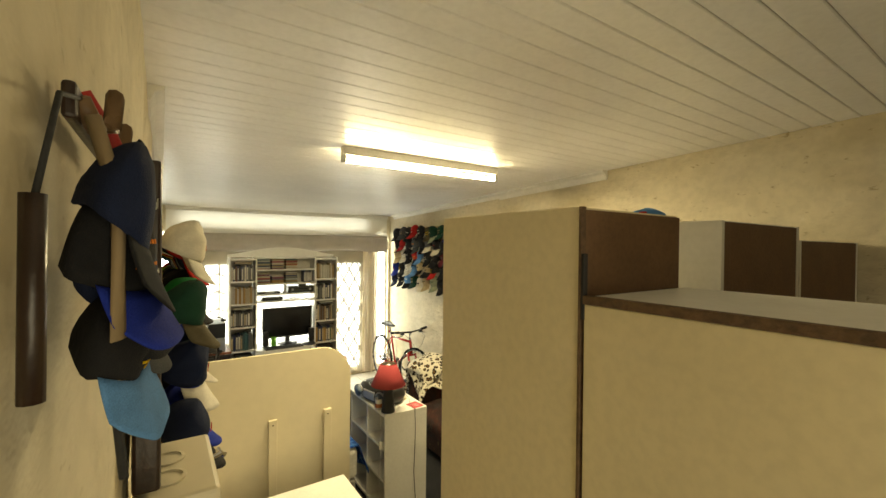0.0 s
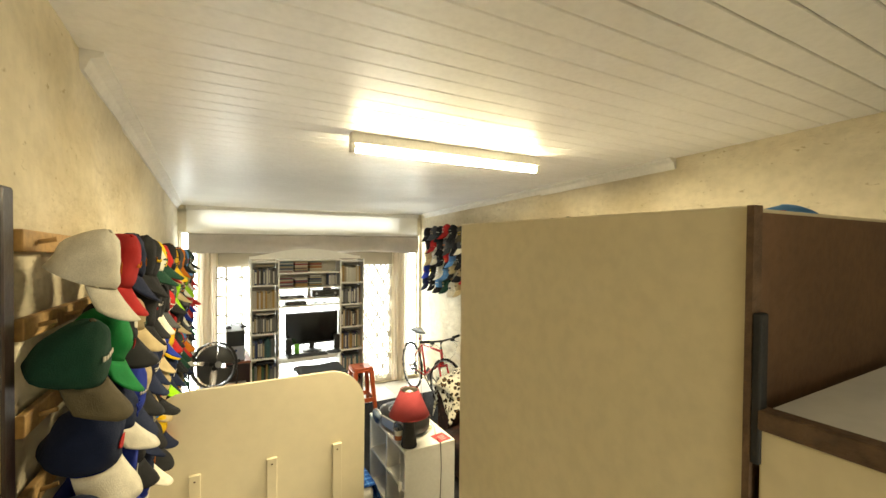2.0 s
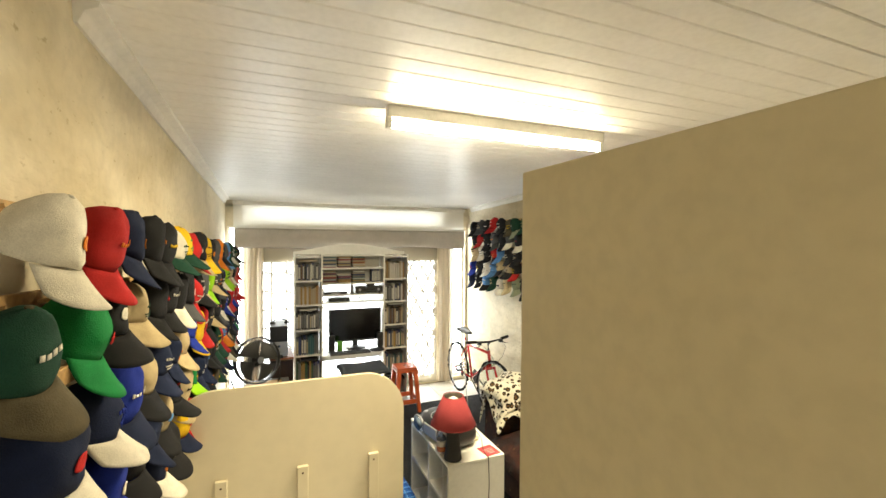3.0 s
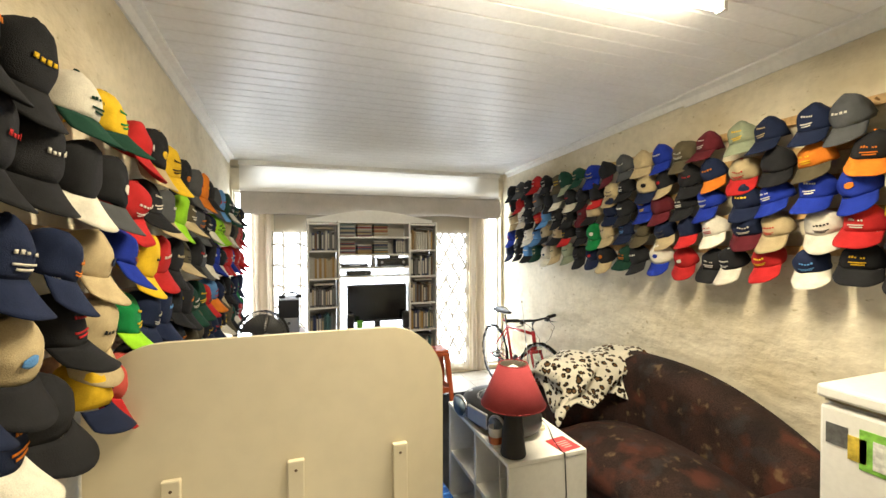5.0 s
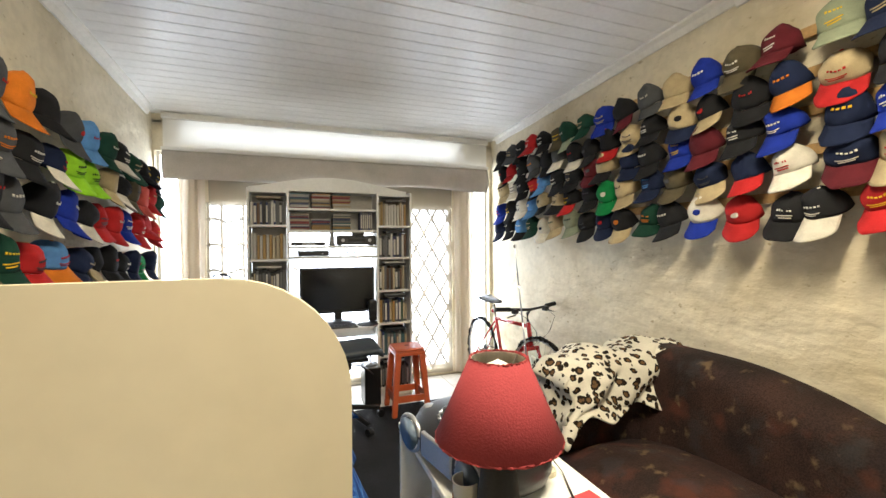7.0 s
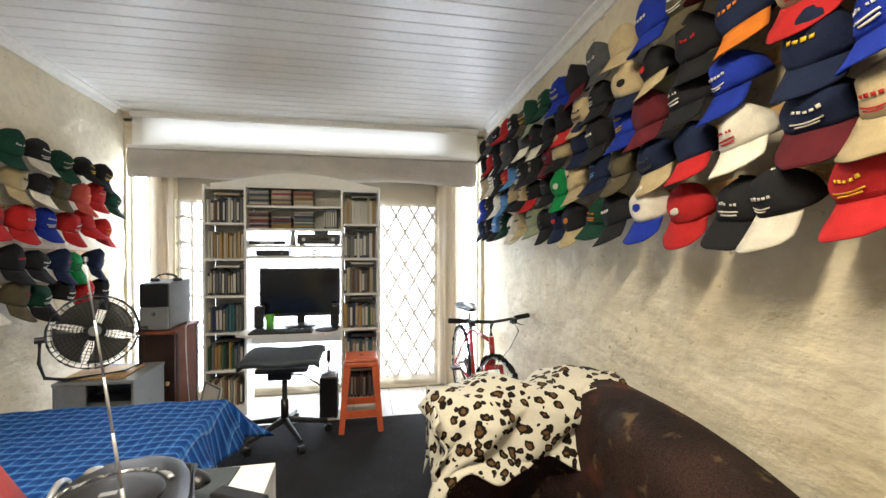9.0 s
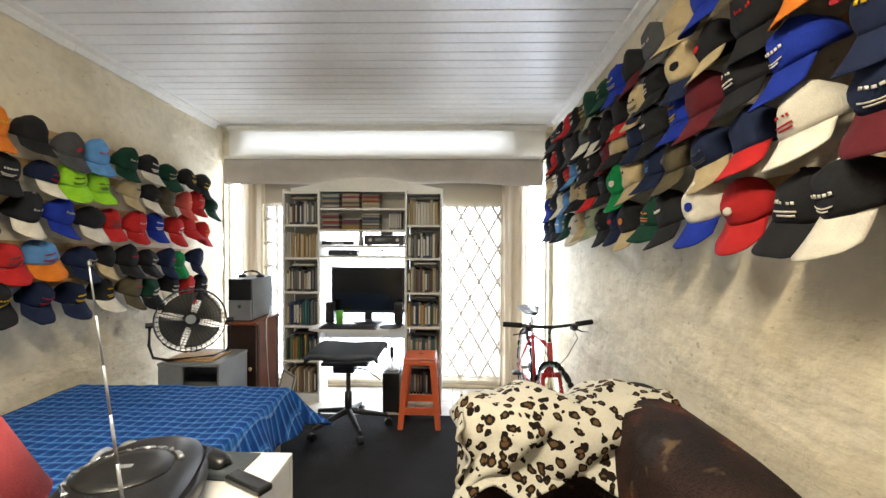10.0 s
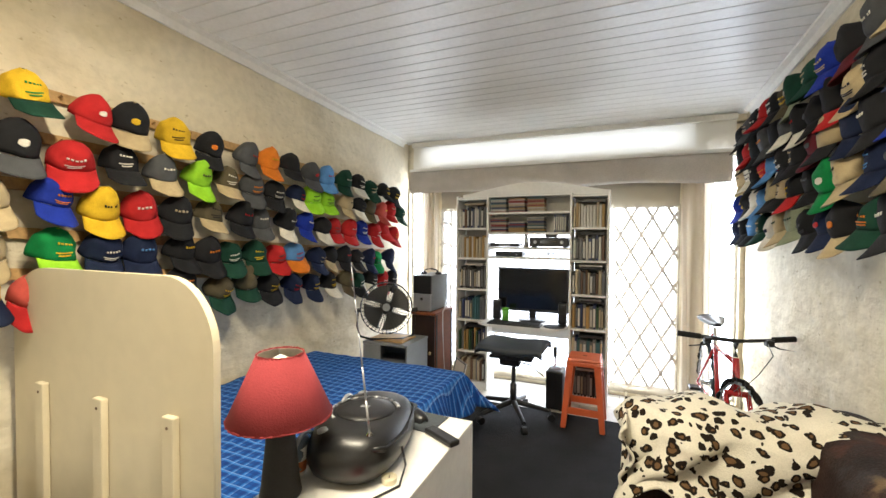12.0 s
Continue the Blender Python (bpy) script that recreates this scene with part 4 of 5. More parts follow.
# discs in flat stacks
for z0, n in ((1.596, 12), (1.421, 13)):
    for s in range(3):
        z = z0
        for k in range(n if z0 > 1.5 or s != 1 else 9):
            m = Matrix.Translation((1.085 + s * 0.165 + rnd.uniform(-0.004, 0.004), Y0 + 0.09 + rnd.uniform(-0.006, 0.006), z + 0.0048)) @ Euler((0, radians(90), 0)).to_matrix().to_4x4() @ Matrix.Translation((0, 0, -0.07))
            book(0, 0, 0, 0.0094, 0.125, 0.142, rnd.choice(("white", "grey", "teal", "cream", "white", "tan", "red", "navy", "cream", "tan")), None, m, "disc_case", "disc case lying in a stack on the shelf", "stacked disc cases")
            z += 0.0100
for k in range(6):
    book(1.575 + k * 0.017, Y0 + 0.09, 1.421, 0.014, 0.13, 0.148, rnd.choice(("black", "grey", "navy")), "white", None, "disc_case", "disc case standing on end", "standing disc cases")

mon = thing("monitor", "wide black computer monitor, switched off", "monitor", (1.385, 5.55, 0.648))
part("panel", box(-0.305, 0.305, -0.018, 0.02, 0.08, 0.46, 0.006), BLACK, mon)
part("screen", box(-0.287, 0.287, -0.0195, -0.017, 0.105, 0.445), SCREEN, mon, "dark glossy screen")
part("neck", box(-0.03, 0.03, 0.0, 0.025, 0.02, 0.10, 0.004), BLACK, mon)
part("foot", lathe([(0.12, 0), (0.12, 0.006), (0.05, 0.016), (0.03, 0.025)], 32), BLACK, mon, "", True)
for x in (1.10, 1.655):
    s = thing("desk_speaker", "small black desk loudspeaker", "speaker", (x, 5.44, 0.648), "desk speakers")
    part("cabinet", box(-0.034, 0.034, -0.03, 0.04, 0.015, 0.185, 0.014, seg=3), BLACK, s)
    part("stand", lathe([(0.04, 0), (0.04, 0.006), (0.015, 0.016)], 20), BLACK, s)
    for z, r in ((0.13, 0.022), (0.07, 0.026)):
        ob = part("driver", lathe([(r, 0), (r * 0.9, 0.003), (r * 0.4, -0.004), (0, -0.002)], 20), BLACKMATT, s)
        ob.matrix_local = pose(0, -0.031, z, 90)
kb = thing("keyboard", "black computer keyboard on the desk", "keyboard", (1.285, 5.315, 0.648))
part("tray", box(-0.22, 0.22, -0.065, 0.065, 0, 0.014, 0.004), BLACK, kb)
for r in range(5):
    for c in range(15):
        part("key", box(-0.208 + c * 0.028, -0.184 + c * 0.028, -0.055 + r * 0.022, -0.036 + r * 0.022, 0.014, 0.019), BLACKMATT, kb)
g = thing("green_tumbler", "bright green plastic tumbler on the desk", "cup", (1.185, 5.40, 0.648))
part("tumbler_body", lathe([(0.026, 0), (0.031, 0.12), (0.029, 0.12), (0.024, 0.006)], 24), mat("green_plastic", (0.14, 0.48, 0.04), 0.35), g, "", True)
mm = thing("desk_mouse_mat", "oval dark mouse mat on the desk", "mouse mat", (1.60, 5.36, 0.648))
part("mat_disc", lathe([(0.085, 0), (0.085, 0.004)], 28), BLACKMATT, mm)
hf = thing("printer", "black receiver standing on the middle shelf", "receiver", (1.53, 5.55, 1.2905))
part("case", box(-0.16, 0.16, -0.09, 0.09, 0.008, 0.085, 0.005), BLACK, hf)
for x in (-0.11, 0.11):
    part("dial", lathe([(0.014, 0), (0.013, 0.01)], 16), SILVER, hf).matrix_local = pose(x, -0.091, 0.045, 90)
part("display", box(-0.07, 0.07, -0.0925, -0.09, 0.035, 0.06), SCREEN, hf)
for x in (-0.13, 0.13):
    part("foot", box(x - 0.012, x + 0.012, -0.07, 0.07, 0, 0.008), BLACK, hf)
t2 = thing("toy_camera", "small black gadget on top of the receiver", "gadget", (1.55, 5.50, 1.3765))
part("gadget_body", box(-0.05, 0.05, -0.02, 0.02, 0, 0.03, 0.006), BLACK, t2)
part("gadget_top", box(-0.02, 0.02, -0.015, 0.015, 0.03, 0.04, 0.004), SILVER, t2)
fg = part("figurine", lathe([(0.024, 0), (0.022, 0.02), (0.016, 0.05), (0.02, 0.07), (0.012, 0.085), (0.017, 0.105), (0.012, 0.122), (0, 0.127)], 20), mat("black_white_figure", (0.05, 0.05, 0.05), 0.4, 0.3, 60, second=(0.6, 0.6, 0.6)), None, "", True)
fg.location = (1.335, 5.50, 1.2905)
tagged(fg, "small black and white figurine on the shelf", "figurine")
dv = thing("disc_player", "slim black disc player on the shelf", "disc player", (1.15, 5.55, 1.2905))
part("case", box(-0.13, 0.13, -0.08, 0.08, 0.004, 0.032, 0.003), BLACK, dv)
part("tray_front", box(-0.05, 0.05, -0.082, -0.08, 0.012, 0.022), SILVER, dv)
rt = thing("set_top_box", "black set-top box on the lower shelf", "set-top box", (1.19, 5.55, 1.2055))
part("case", box(-0.12, 0.12, -0.08, 0.07, 0.004, 0.045, 0.004), BLACK, rt)
part("front_light", box(0.06, 0.075, -0.0815, -0.08, 0.018, 0.024), SILVER, rt)
rc = thing("cable_coil", "coiled black cable on the shelf", "cable", (1.50, 5.54, 1.2105))
part("coil", tube([(0.12 * math.cos(k * 0.33) * (1 - k * 0.006), 0.05 * math.sin(k * 0.33), 0.0008 * k) for k in range(60)], 0.004, 6), BLACK, rc, "", True)

# ---- swivel chair, stool, subwoofer ----
ch = thing("swivel_chair", "swivel chair with a dark vinyl seat and no back", "chair", (1.36, 4.99, 0.008))
part("seat", sheet(lambda u, v: (-0.245 + 0.49 * u, -0.20 + 0.40 * v, 0.535 + 0.05 * (math.sin(math.pi * u) * math.sin(math.pi * v)) ** 0.3 + 0.022 * math.cos(u * 3.1) ** 2), 28, 22, 0.045), LEATHER, ch, "dark blue-grey vinyl seat", True)
part("seat_pan", box(-0.16, 0.16, -0.12, 0.12, 0.468, 0.492, 0.008), BLACK, ch)
part("mechanism", box(-0.10, 0.05, -0.05, 0.05, 0.40, 0.468, 0.01), BLACK, ch)
part("lever", tube([(0.03, 0, 0.43), (0.12, 0.02, 0.41), (0.22, 0.04, 0.33)], 0.006, 8), BLACK, ch, "", True)
part("gas_column", lathe([(0.026, 0.12), (0.026, 0.26), (0.016, 0.262), (0.016, 0.41)], 20), BLACK, ch, "", True)
for k in range(5):
    a = k * math.tau / 5 + 0.2
    c, s = math.cos(a), math.sin(a)
    part("base_arm", rod((0.02 * c, 0.02 * s, 0.125), (0.27 * c, 0.27 * s, 0.075), 0.022, 0.014, 10), BLACK, ch)
    cs = part("castor", rod((0.28 * c - 0.018 * s, 0.28 * s + 0.018 * c, 0.027), (0.28 * c + 0.018 * s, 0.28 * s - 0.018 * c, 0.027), 0.026, n=18), BLACK, ch)
    part("castor_stem", rod((0.27 * c, 0.27 * s, 0.045), (0.27 * c, 0.27 * s, 0.082), 0.007, n=8), CHROME, cs)

st = thing("plastic_stool", "orange plastic stool with splayed legs", "stool", (1.86, 5.12, 0.006))
bm = box(-0.115, 0.115, -0.115, 0.115, 0.475, 0.50, 0.012)
part("seat", bm, ORANGE, st)
part("apron", box(-0.118, 0.118, -0.118, 0.118, 0.445, 0.476, 0.006), ORANGE, st)
part("seat_hole", lathe([(0.016, 0.5), (0.015, 0.5015), (0.011, 0.5012), (0.010, 0.4992)], 18), EDGE, st)
for sx in (-1, 1):
    for sy in (-1, 1):
        bm = bmesh.new()
        for (w, x, y, z0, z1) in ((0.024, 0.094, 0.094, 0.45, 0.0),):
            top = [bm.verts.new((sx * x + a * w, sy * y + b * w, z0)) for a, b in ((-1, -1), (1, -1), (1, 1), (-1, 1))]
            bot = [bm.verts.new((sx * 0.133 + a * 0.018, sy * 0.133 + b * 0.018, z1)) for a, b in ((-1, -1), (1, -1), (1, 1), (-1, 1))]
            for i in range(4):
                bm.faces.new((top[i], top[(i + 1) % 4], bot[(i + 1) % 4], bot[i]))
            bm.faces.new(top), bm.faces.new(bot[::-1])
        bmesh.ops.bevel(bm, geom=bm.edges[:], offset=0.004, segments=2, affect="EDGES")
        part("leg", bm, ORANGE, st)
for s in (-1, 1):
    part("stretcher", box(-0.11, 0.11, s * 0.124 - 0.006, s * 0.124 + 0.006, 0.10, 0.15, 0.003), ORANGE, st)
    part("stretcher", box(s * 0.124 - 0.006, s * 0.124 + 0.006, -0.11, 0.11, 0.10, 0.15, 0.003), ORANGE, st)

sb = thing("subwoofer", "black subwoofer box standing under the desk", "speaker", (1.62, 5.36, 0.0))
part("cabinet", box(-0.065, 0.065, -0.10, 0.10, 0.012, 0.31, 0.006), BLACK, sb)
part("top_plate", box(-0.06, 0.06, -0.09, 0.09, 0.31, 0.314), GREY, sb)
for x in (-0.05, 0.05):
    part("foot", box(x - 0.01, x + 0.01, -0.08, 0.08, 0, 0.012), RUBBER, sb)
js = thing("joystick", "black joystick with a chrome collar", "joystick", (1.615, 5.34, 0.3145))
part("joystick_base", lathe([(0.05, 0), (0.048, 0.01), (0.02, 0.022)], 24), SILVER, js, "", True)
part("stick", rod((0, 0, 0.02), (0.004, 0, 0.10), 0.007), CHROME, js)
part("grip", lathe([(0.010, 0.09), (0.016, 0.11), (0.014, 0.15), (0.017, 0.175), (0.0, 0.185)], 16), BLACK, js, "", True)

# ---- fan corner ----
bx = thing("grey_cabinet", "low grey cabinet with an open shelf", "cabinet", (0.235, 4.66, 0))
bx.scale = (0.78, 1, 1)
for a in ((0, 0.016, 0, 0.36, 0, 0.53), (0.484, 0.50, 0, 0.36, 0, 0.53), (0.016, 0.484, 0.344, 0.36, 0, 0.53)):
    part("side_panel", box(*a, 0.002), GREY, bx)
part("top_panel", box(-0.004, 0.504, -0.004, 0.364, 0.531, 0.55, 0.003), GREY, bx)
part("shelf", box(0.016, 0.484, 0.004, 0.344, 0.36, 0.374), GREY, bx)
part("drawer_front", box(0.018, 0.482, 0.0, 0.016, 0.04, 0.352, 0.003), GREY, bx)
part("door", box(0.018, 0.20, 0.0, 0.016, 0.378, 0.529, 0.003), GREY, bx)
bd = part("wooden_board", box(0.25, 0.56, 4.70, 4.94, 0.551, 0.562, 0.003), PINE)
tagged(bd, "thin wooden board lying on the grey cabinet", "board")
fan = thing("floor_fan", "black drum floor fan with wire guards", "fan", (0.35, 4.82, 0.5625), rz=30)
fan.scale = (0.88, 0.88, 0.88)
FR, FZ = 0.235, 0.265
tilt = pose(0, 0, FZ, -12, 0, 0)
ring = [(FR * math.cos(k * math.tau / 48), 0, FR * math.sin(k * math.tau / 48)) for k in range(48)]
for y in (-0.035, 0.035):
    part("guard_ring", tube([(x, y, z) for x, _, z in ring], 0.006, 8, True), BLACK, fan, "", True).matrix_local = tilt
def drum(u, v):
    a = u * math.tau
    return (FR * 0.99 * math.cos(a), -0.03 + 0.06 * v, FR * 0.99 * math.sin(a))
part("drum", sheet(drum, 48, 2, 0.004), BLACK, fan, "", True).matrix_local = tilt
for side in (-1, 1):
    for r in (0.05, 0.07, 0.09, 0.11, 0.13, 0.15, 0.17, 0.19, 0.212):
        part("guard_wire", tube([(r * math.cos(k * math.tau / 36), side * (0.072 - 0.016 * (r / FR) ** 2), r * math.sin(k * math.tau / 36)) for k in range(36)], 0.0019, 5, True), BLACKMATT, fan).matrix_local = tilt
    for k in range(40):
        a = k * math.tau / 40
        part("guard_spoke", rod((0.03 * math.cos(a), side * 0.074, 0.03 * math.sin(a)), (FR * math.cos(a), side * 0.056, FR * math.sin(a)), 0.0017, n=5), BLACKMATT, fan).matrix_local = tilt
part("hub_cap", rod((0, -0.082, 0), (0, -0.068, 0), 0.034, n=24), GREY, fan, "grey hub disc").matrix_local = tilt
part("motor", rod((0, 0.0, 0), (0, 0.10, 0), 0.06, n=20), BLACK, fan).matrix_local = tilt
for k in range(4):
    def blade(u, v, k=k):
        a = k * math.tau / 4 + 0.5 + (v - 0.5) * (0.85 + 0.60 * u)
        r = 0.03 + 0.175 * u
        return (r * math.cos(a), -0.02 + 0.045 * (v - 0.5) * 1.2, r * math.sin(a))
    part("blade", sheet(blade, 10, 10, 0.003), mat("dark_grey_blade", (0.06, 0.058, 0.052), 0.35), fan, "", True).matrix_local = tilt
part("stand", tube([(-0.26, 0, 0.245), (-0.265, 0, 0.10), (-0.24, -0.02, 0.012), (-0.14, -0.13, 0.009), (0.14, -0.13, 0.009), (0.24, -0.02, 0.012), (0.265, 0, 0.10), (0.26, 0, 0.245)], 0.011, 10), BLACK, fan, "bent steel tube stand", True)
for s in (-1, 1):
    part("pivot_knob", rod((s * 0.235, 0, 0.245), (s * 0.285, 0, 0.245), 0.02, n=14), BLACK, fan)

cb = thing("wooden_cabinet", "dark brown wooden cabinet, its lit side coloured red-brown", "cabinet", (0.455, 5.06, 0))
cb.scale = (0.72, 1, 1)
# The light on the side is put into the body's red-brown colour
part("body", box(0, 0.30, 0.018, 0.38, 0.04, 0.715, 0.003), LIT_REDWOOD, cb)
part("top", box(-0.012, 0.312, -0.008, 0.39, 0.715, 0.735, 0.004), LIT_REDWOOD, cb)
part("side_frame", box(0.30, 0.306, 0.02, 0.05, 0.04, 0.715), DARKWOOD, cb)
part("side_frame", box(0.30, 0.306, 0.35, 0.38, 0.04, 0.715), DARKWOOD, cb)
dr = part("door", box(0.004, 0.296, 0.0, 0.017, 0.05, 0.71, 0.003), DARKWOOD, cb, "dark stained door")
part("knob", lathe([(0.006, 0), (0.006, 0.012), (0.015, 0.018), (0.012, 0.028), (0, 0.03)], 16), mat("pale_knob", (0.5, 0.38, 0.2), 0.4), dr, "pale round knob").matrix_local = pose(0.25, 0.0, 0.40, 90)
part("plinth", box(0.01, 0.29, 0.03, 0.37, 0, 0.04), DARKWOOD, cb)
pc = thing("computer_tower", "grey and black computer tower on the cabinet", "computer", (0.455, 5.08, 0.736))
part("case", box(0, 0.17, 0.02, 0.36, 0.006, 0.31, 0.004), GREY, pc)
part("front_upper", box(0.002, 0.168, 0.0, 0.02, 0.155, 0.308, 0.004), BLACK, pc, "glossy black drive bay front")
part("front_lower", box(0.002, 0.168, 0.0, 0.02, 0.008, 0.153, 0.004), SILVER, pc, "silver lower front")
part("power_button", lathe([(0.014, 0), (0.012, 0.004)], 18), CHROME, pc).matrix_local = pose(0.085, 0.0, 0.11, 90)
for x in (0.02, 0.15):
    part("foot", box(x - 0.01, x + 0.01, 0.03, 0.34, 0, 0.006), RUBBER, pc)
cable = part("computer_cable", tube([(0.63, 5.40, 0.80), (0.665, 5.30, 0.755), (0.684, 5.20, 0.73), (0.688, 5.19, 0.60), (0.690, 5.21, 0.35), (0.70, 5.24, 0.012)], 0.005, 6), WHITE, None, "", True)
tagged(cable, "white cable hanging down the cabinet side", "cable")
hp = thing("headphones", "black headset lying on the computer tower", "headphones", (0.55, 5.24, 1.0465))
part("band", tube([(0.07 * math.cos(a), 0.0, 0.012 + 0.035 * math.sin(a)) for a in (k * math.pi / 12 for k in range(13))], 0.008, 8), BLACK, hp, "", True)
for s in (-1, 1):
    part("ear_cup", lathe([(0.028, 0), (0.03, 0.012), (0.02, 0.022)], 18, None, (s * 0.07, 0, 0)), BLACK, hp, "", True)
fm = thing("leaning_picture", "white framed picture leaning on the bookcase", "picture", (0.70, 5.30, 0.006), rz=-48)
leanm = pose(0, 0, 0, -14, 0, 0)
part("picture_sheet", box(0, 0.24, 0, 0.008, 0.0, 0.31, 0.001), WHITE, fm).matrix_local = leanm
for a in ((0, 0.012, 0, 0.31), (0.228, 0.24, 0, 0.31), (0.012, 0.228, 0, 0.012), (0.012, 0.228, 0.298, 0.31)):
    part("frame", box(a[0], a[1], -0.008, 0.0, a[2], a[3]), GREY, fm).matrix_local = leanm

# ---- bicycle ----
bi = thing("bicycle", "red mountain bicycle with black flat handlebars", "bicycle", (2.68, 5.47, 0.0), rz=-89)
bi.scale = (0.93, 0.94, 0.96)
# along x: rear axle at 0, front axle at 1.0
R = 0.325


def wheel(x, turn):
    w = part("wheel", tube([(0.292 * math.cos(k * math.tau / 48), 0, 0.292 * math.sin(k * math.tau / 48)) for k in range(48)], 0.010, 8, True), SILVER, bi, "silver rim", True)
    w.matrix_local = pose(x, 0, R + 0.002, 0, 0, turn)
    part("tyre", tube([(0.309 * math.cos(k * math.tau / 56), 0, 0.309 * math.sin(k * math.tau / 56)) for k in range(56)], 0.0185, 10, True), RUBBER, w, "knobbly black tyre", True)
    part("hub", rod((0, -0.035, 0), (0, 0.035, 0), 0.018), CHROME, w)
    for k in range(28):
        a = k * math.tau / 28
        part("spoke", rod((0.016 * math.cos(a + 0.5), 0.028 * (-1) ** k, 0.016 * math.sin(a + 0.5)), (0.286 * math.cos(a), 0, 0.286 * math.sin(a)), 0.0011, n=4), CHROME, w)


wheel(0, 0), wheel(1.0, 12)
BB, ST, HT, HB = (0.42, 0, 0.30), (0.30, 0, 0.68), (0.845, 0, 0.70), (0.875, 0, 0.58)
for nm, p, q, r in (("top_tube", ST, HT, 0.015), ("down_tube", BB, HB, 0.019), ("seat_tube", BB, ST, 0.015), ("head_tube", (0.84, 0, 0.73), (0.885, 0, 0.55), 0.019)):
    part(nm, rod(p, q, r, n=14), BIKERED, bi, "", True)
for s in (-1, 1):
    part("seat_stay", rod((0.305, s * 0.012, 0.66), (0.0, s * 0.06, R), 0.008), BIKERED, bi, "", True)
    part("chain_stay", rod((0.42, s * 0.02, 0.30), (0.0, s * 0.06, R), 0.009), BIKERED, bi, "", True)
    part("fork_leg", tube([(0.89, s * 0.055, 0.53), (0.93, s * 0.058, 0.45), (1.0, s * 0.055, R)], 0.014, 10), BIKERED, bi, "", True)
    part("crank", rod((0.42, s * 0.07, 0.30), (0.42 + s * 0.15, s * 0.075, 0.30 - s * 0.06), 0.009), BLACK, bi)
    part("pedal", box(0.42 + s * 0.15 - 0.04, 0.42 + s * 0.15 + 0.04, s * 0.12 - 0.035, s * 0.12 + 0.035, 0.29 - s * 0.06, 0.31 - s * 0.06, 0.004), BLACK, bi)
part("fork_crown", rod((0.888, -0.065, 0.535), (0.888, 0.065, 0.535), 0.017), BIKERED, bi)
part("seat_post", rod(ST, (0.265, 0, 0.80), 0.0135), CHROME, bi)
part("saddle", sheet(lambda u, v: (0.12 + 0.27 * u, (0.075 * (1 - u) ** 0.8 + 0.018) * (2 * v - 1), 0.835 + 0.02 * (1 - (2 * v - 1) ** 2) + 0.02 * (1 - u) ** 2), 18, 14, 0.025), BLACK, bi, "black saddle", True)
part("stem", tube([(0.838, 0, 0.735), (0.828, 0, 0.80), (0.87, 0, 0.83)], 0.014, 10), BLACK, bi, "", True)
hbm = pose(0.87, 0, 0.835, 0, 0, 9)
part("handlebar", tube([(-0.04, -0.30, 0.02), (0.0, -0.12, 0.01), (0.0, 0, 0), (0.0, 0.12, 0.01), (-0.04, 0.30, 0.02)], 0.0125, 10), BLACK, bi, "black flat bar", True).matrix_local = hbm
for s in (-1, 1):
    part("grip", rod((-0.017, s * 0.19, 0.0145), (-0.042, s * 0.31, 0.021), 0.017), RUBBER, bi).matrix_local = hbm
    part("shifter", box(-0.02, 0.03, s * 0.16 - 0.02, s * 0.16 + 0.02, -0.02, 0.018, 0.008), BLACK, bi).matrix_local = hbm
    part("brake_lever", tube([(0.01, s * 0.15, 0.0), (0.05, s * 0.19, -0.02), (0.05, s * 0.27, -0.03)], 0.005, 8), BLACK, bi, "", True).matrix_local = hbm
    part("brake_cable", tube([(0.90, s * 0.14, 0.835), (1.02, s * 0.13, 0.80), (1.05, s * 0.06, 0.70), (0.98, 0.01 * s, 0.60), (0.90, 0.02 * s, 0.55)], 0.0026, 6), BLACK, bi, "", True)
part("chainring", rod((0.42, 0.048, 0.30), (0.42, 0.053, 0.30), 0.085, n=32), BLACK, bi)
part("sprocket", rod((0, 0.035, R), (0, 0.055, R), 0.045, 0.03, 20), BLACK, bi)
part("chain", tube([(0.42, 0.05, 0.386), (0.0, 0.048, R + 0.046), (-0.04, 0.048, R), (0.02, 0.048, 0.20), (0.42, 0.05, 0.214)], 0.004, 6), BLACK, bi)
part("derailleur", box(-0.01, 0.04, 0.045, 0.065, 0.19, 0.30, 0.006), BLACK, bi)
part("rear_reflector", rod((0.255, 0, 0.74), (0.24, 0, 0.74), 0.02, n=14), mat("red_reflector", (0.4, 0.02, 0.02), 0.2), bi)
part("kick_stand", rod((0.30, 0.03, 0.28), (0.22, 0.20, 0.008), 0.008), BLACK, bi)

# ---- caps on the walls ----
CAPC = {"k": ("black", (0.014, 0.014, 0.016)), "n": ("navy", (0.010, 0.016, 0.045)), "b": ("royal blue", (0.012, 0.03, 0.28)), "r": ("red", (0.42, 0.018, 0.018)), "m": ("maroon", (0.10, 0.012, 0.018)),
        "g": ("dark green", (0.010, 0.045, 0.028)), "G": ("bright green", (0.01, 0.20, 0.05)), "e": ("olive", (0.085, 0.07, 0.04)), "t": ("tan", (0.44, 0.35, 0.20)), "w": ("white", (0.68, 0.64, 0.54)), "y": ("grey", (0.07, 0.073, 0.077)),
        "s": ("sage", (0.24, 0.27, 0.18)), "o": ("orange", (0.62, 0.18, 0.015)), "Y": ("yellow", (0.66, 0.42, 0.015)), "l": ("lime", (0.30, 0.62, 0.02)), "c": ("light blue", (0.10, 0.25, 0.52)), "p": ("coral", (0.48, 0.08, 0.06))}
for k, (nm, c) in CAPC.items():
    mat("cap_" + k, c, 0.9, 0.18, 25, 0.3, 420, object_vary=0.12)


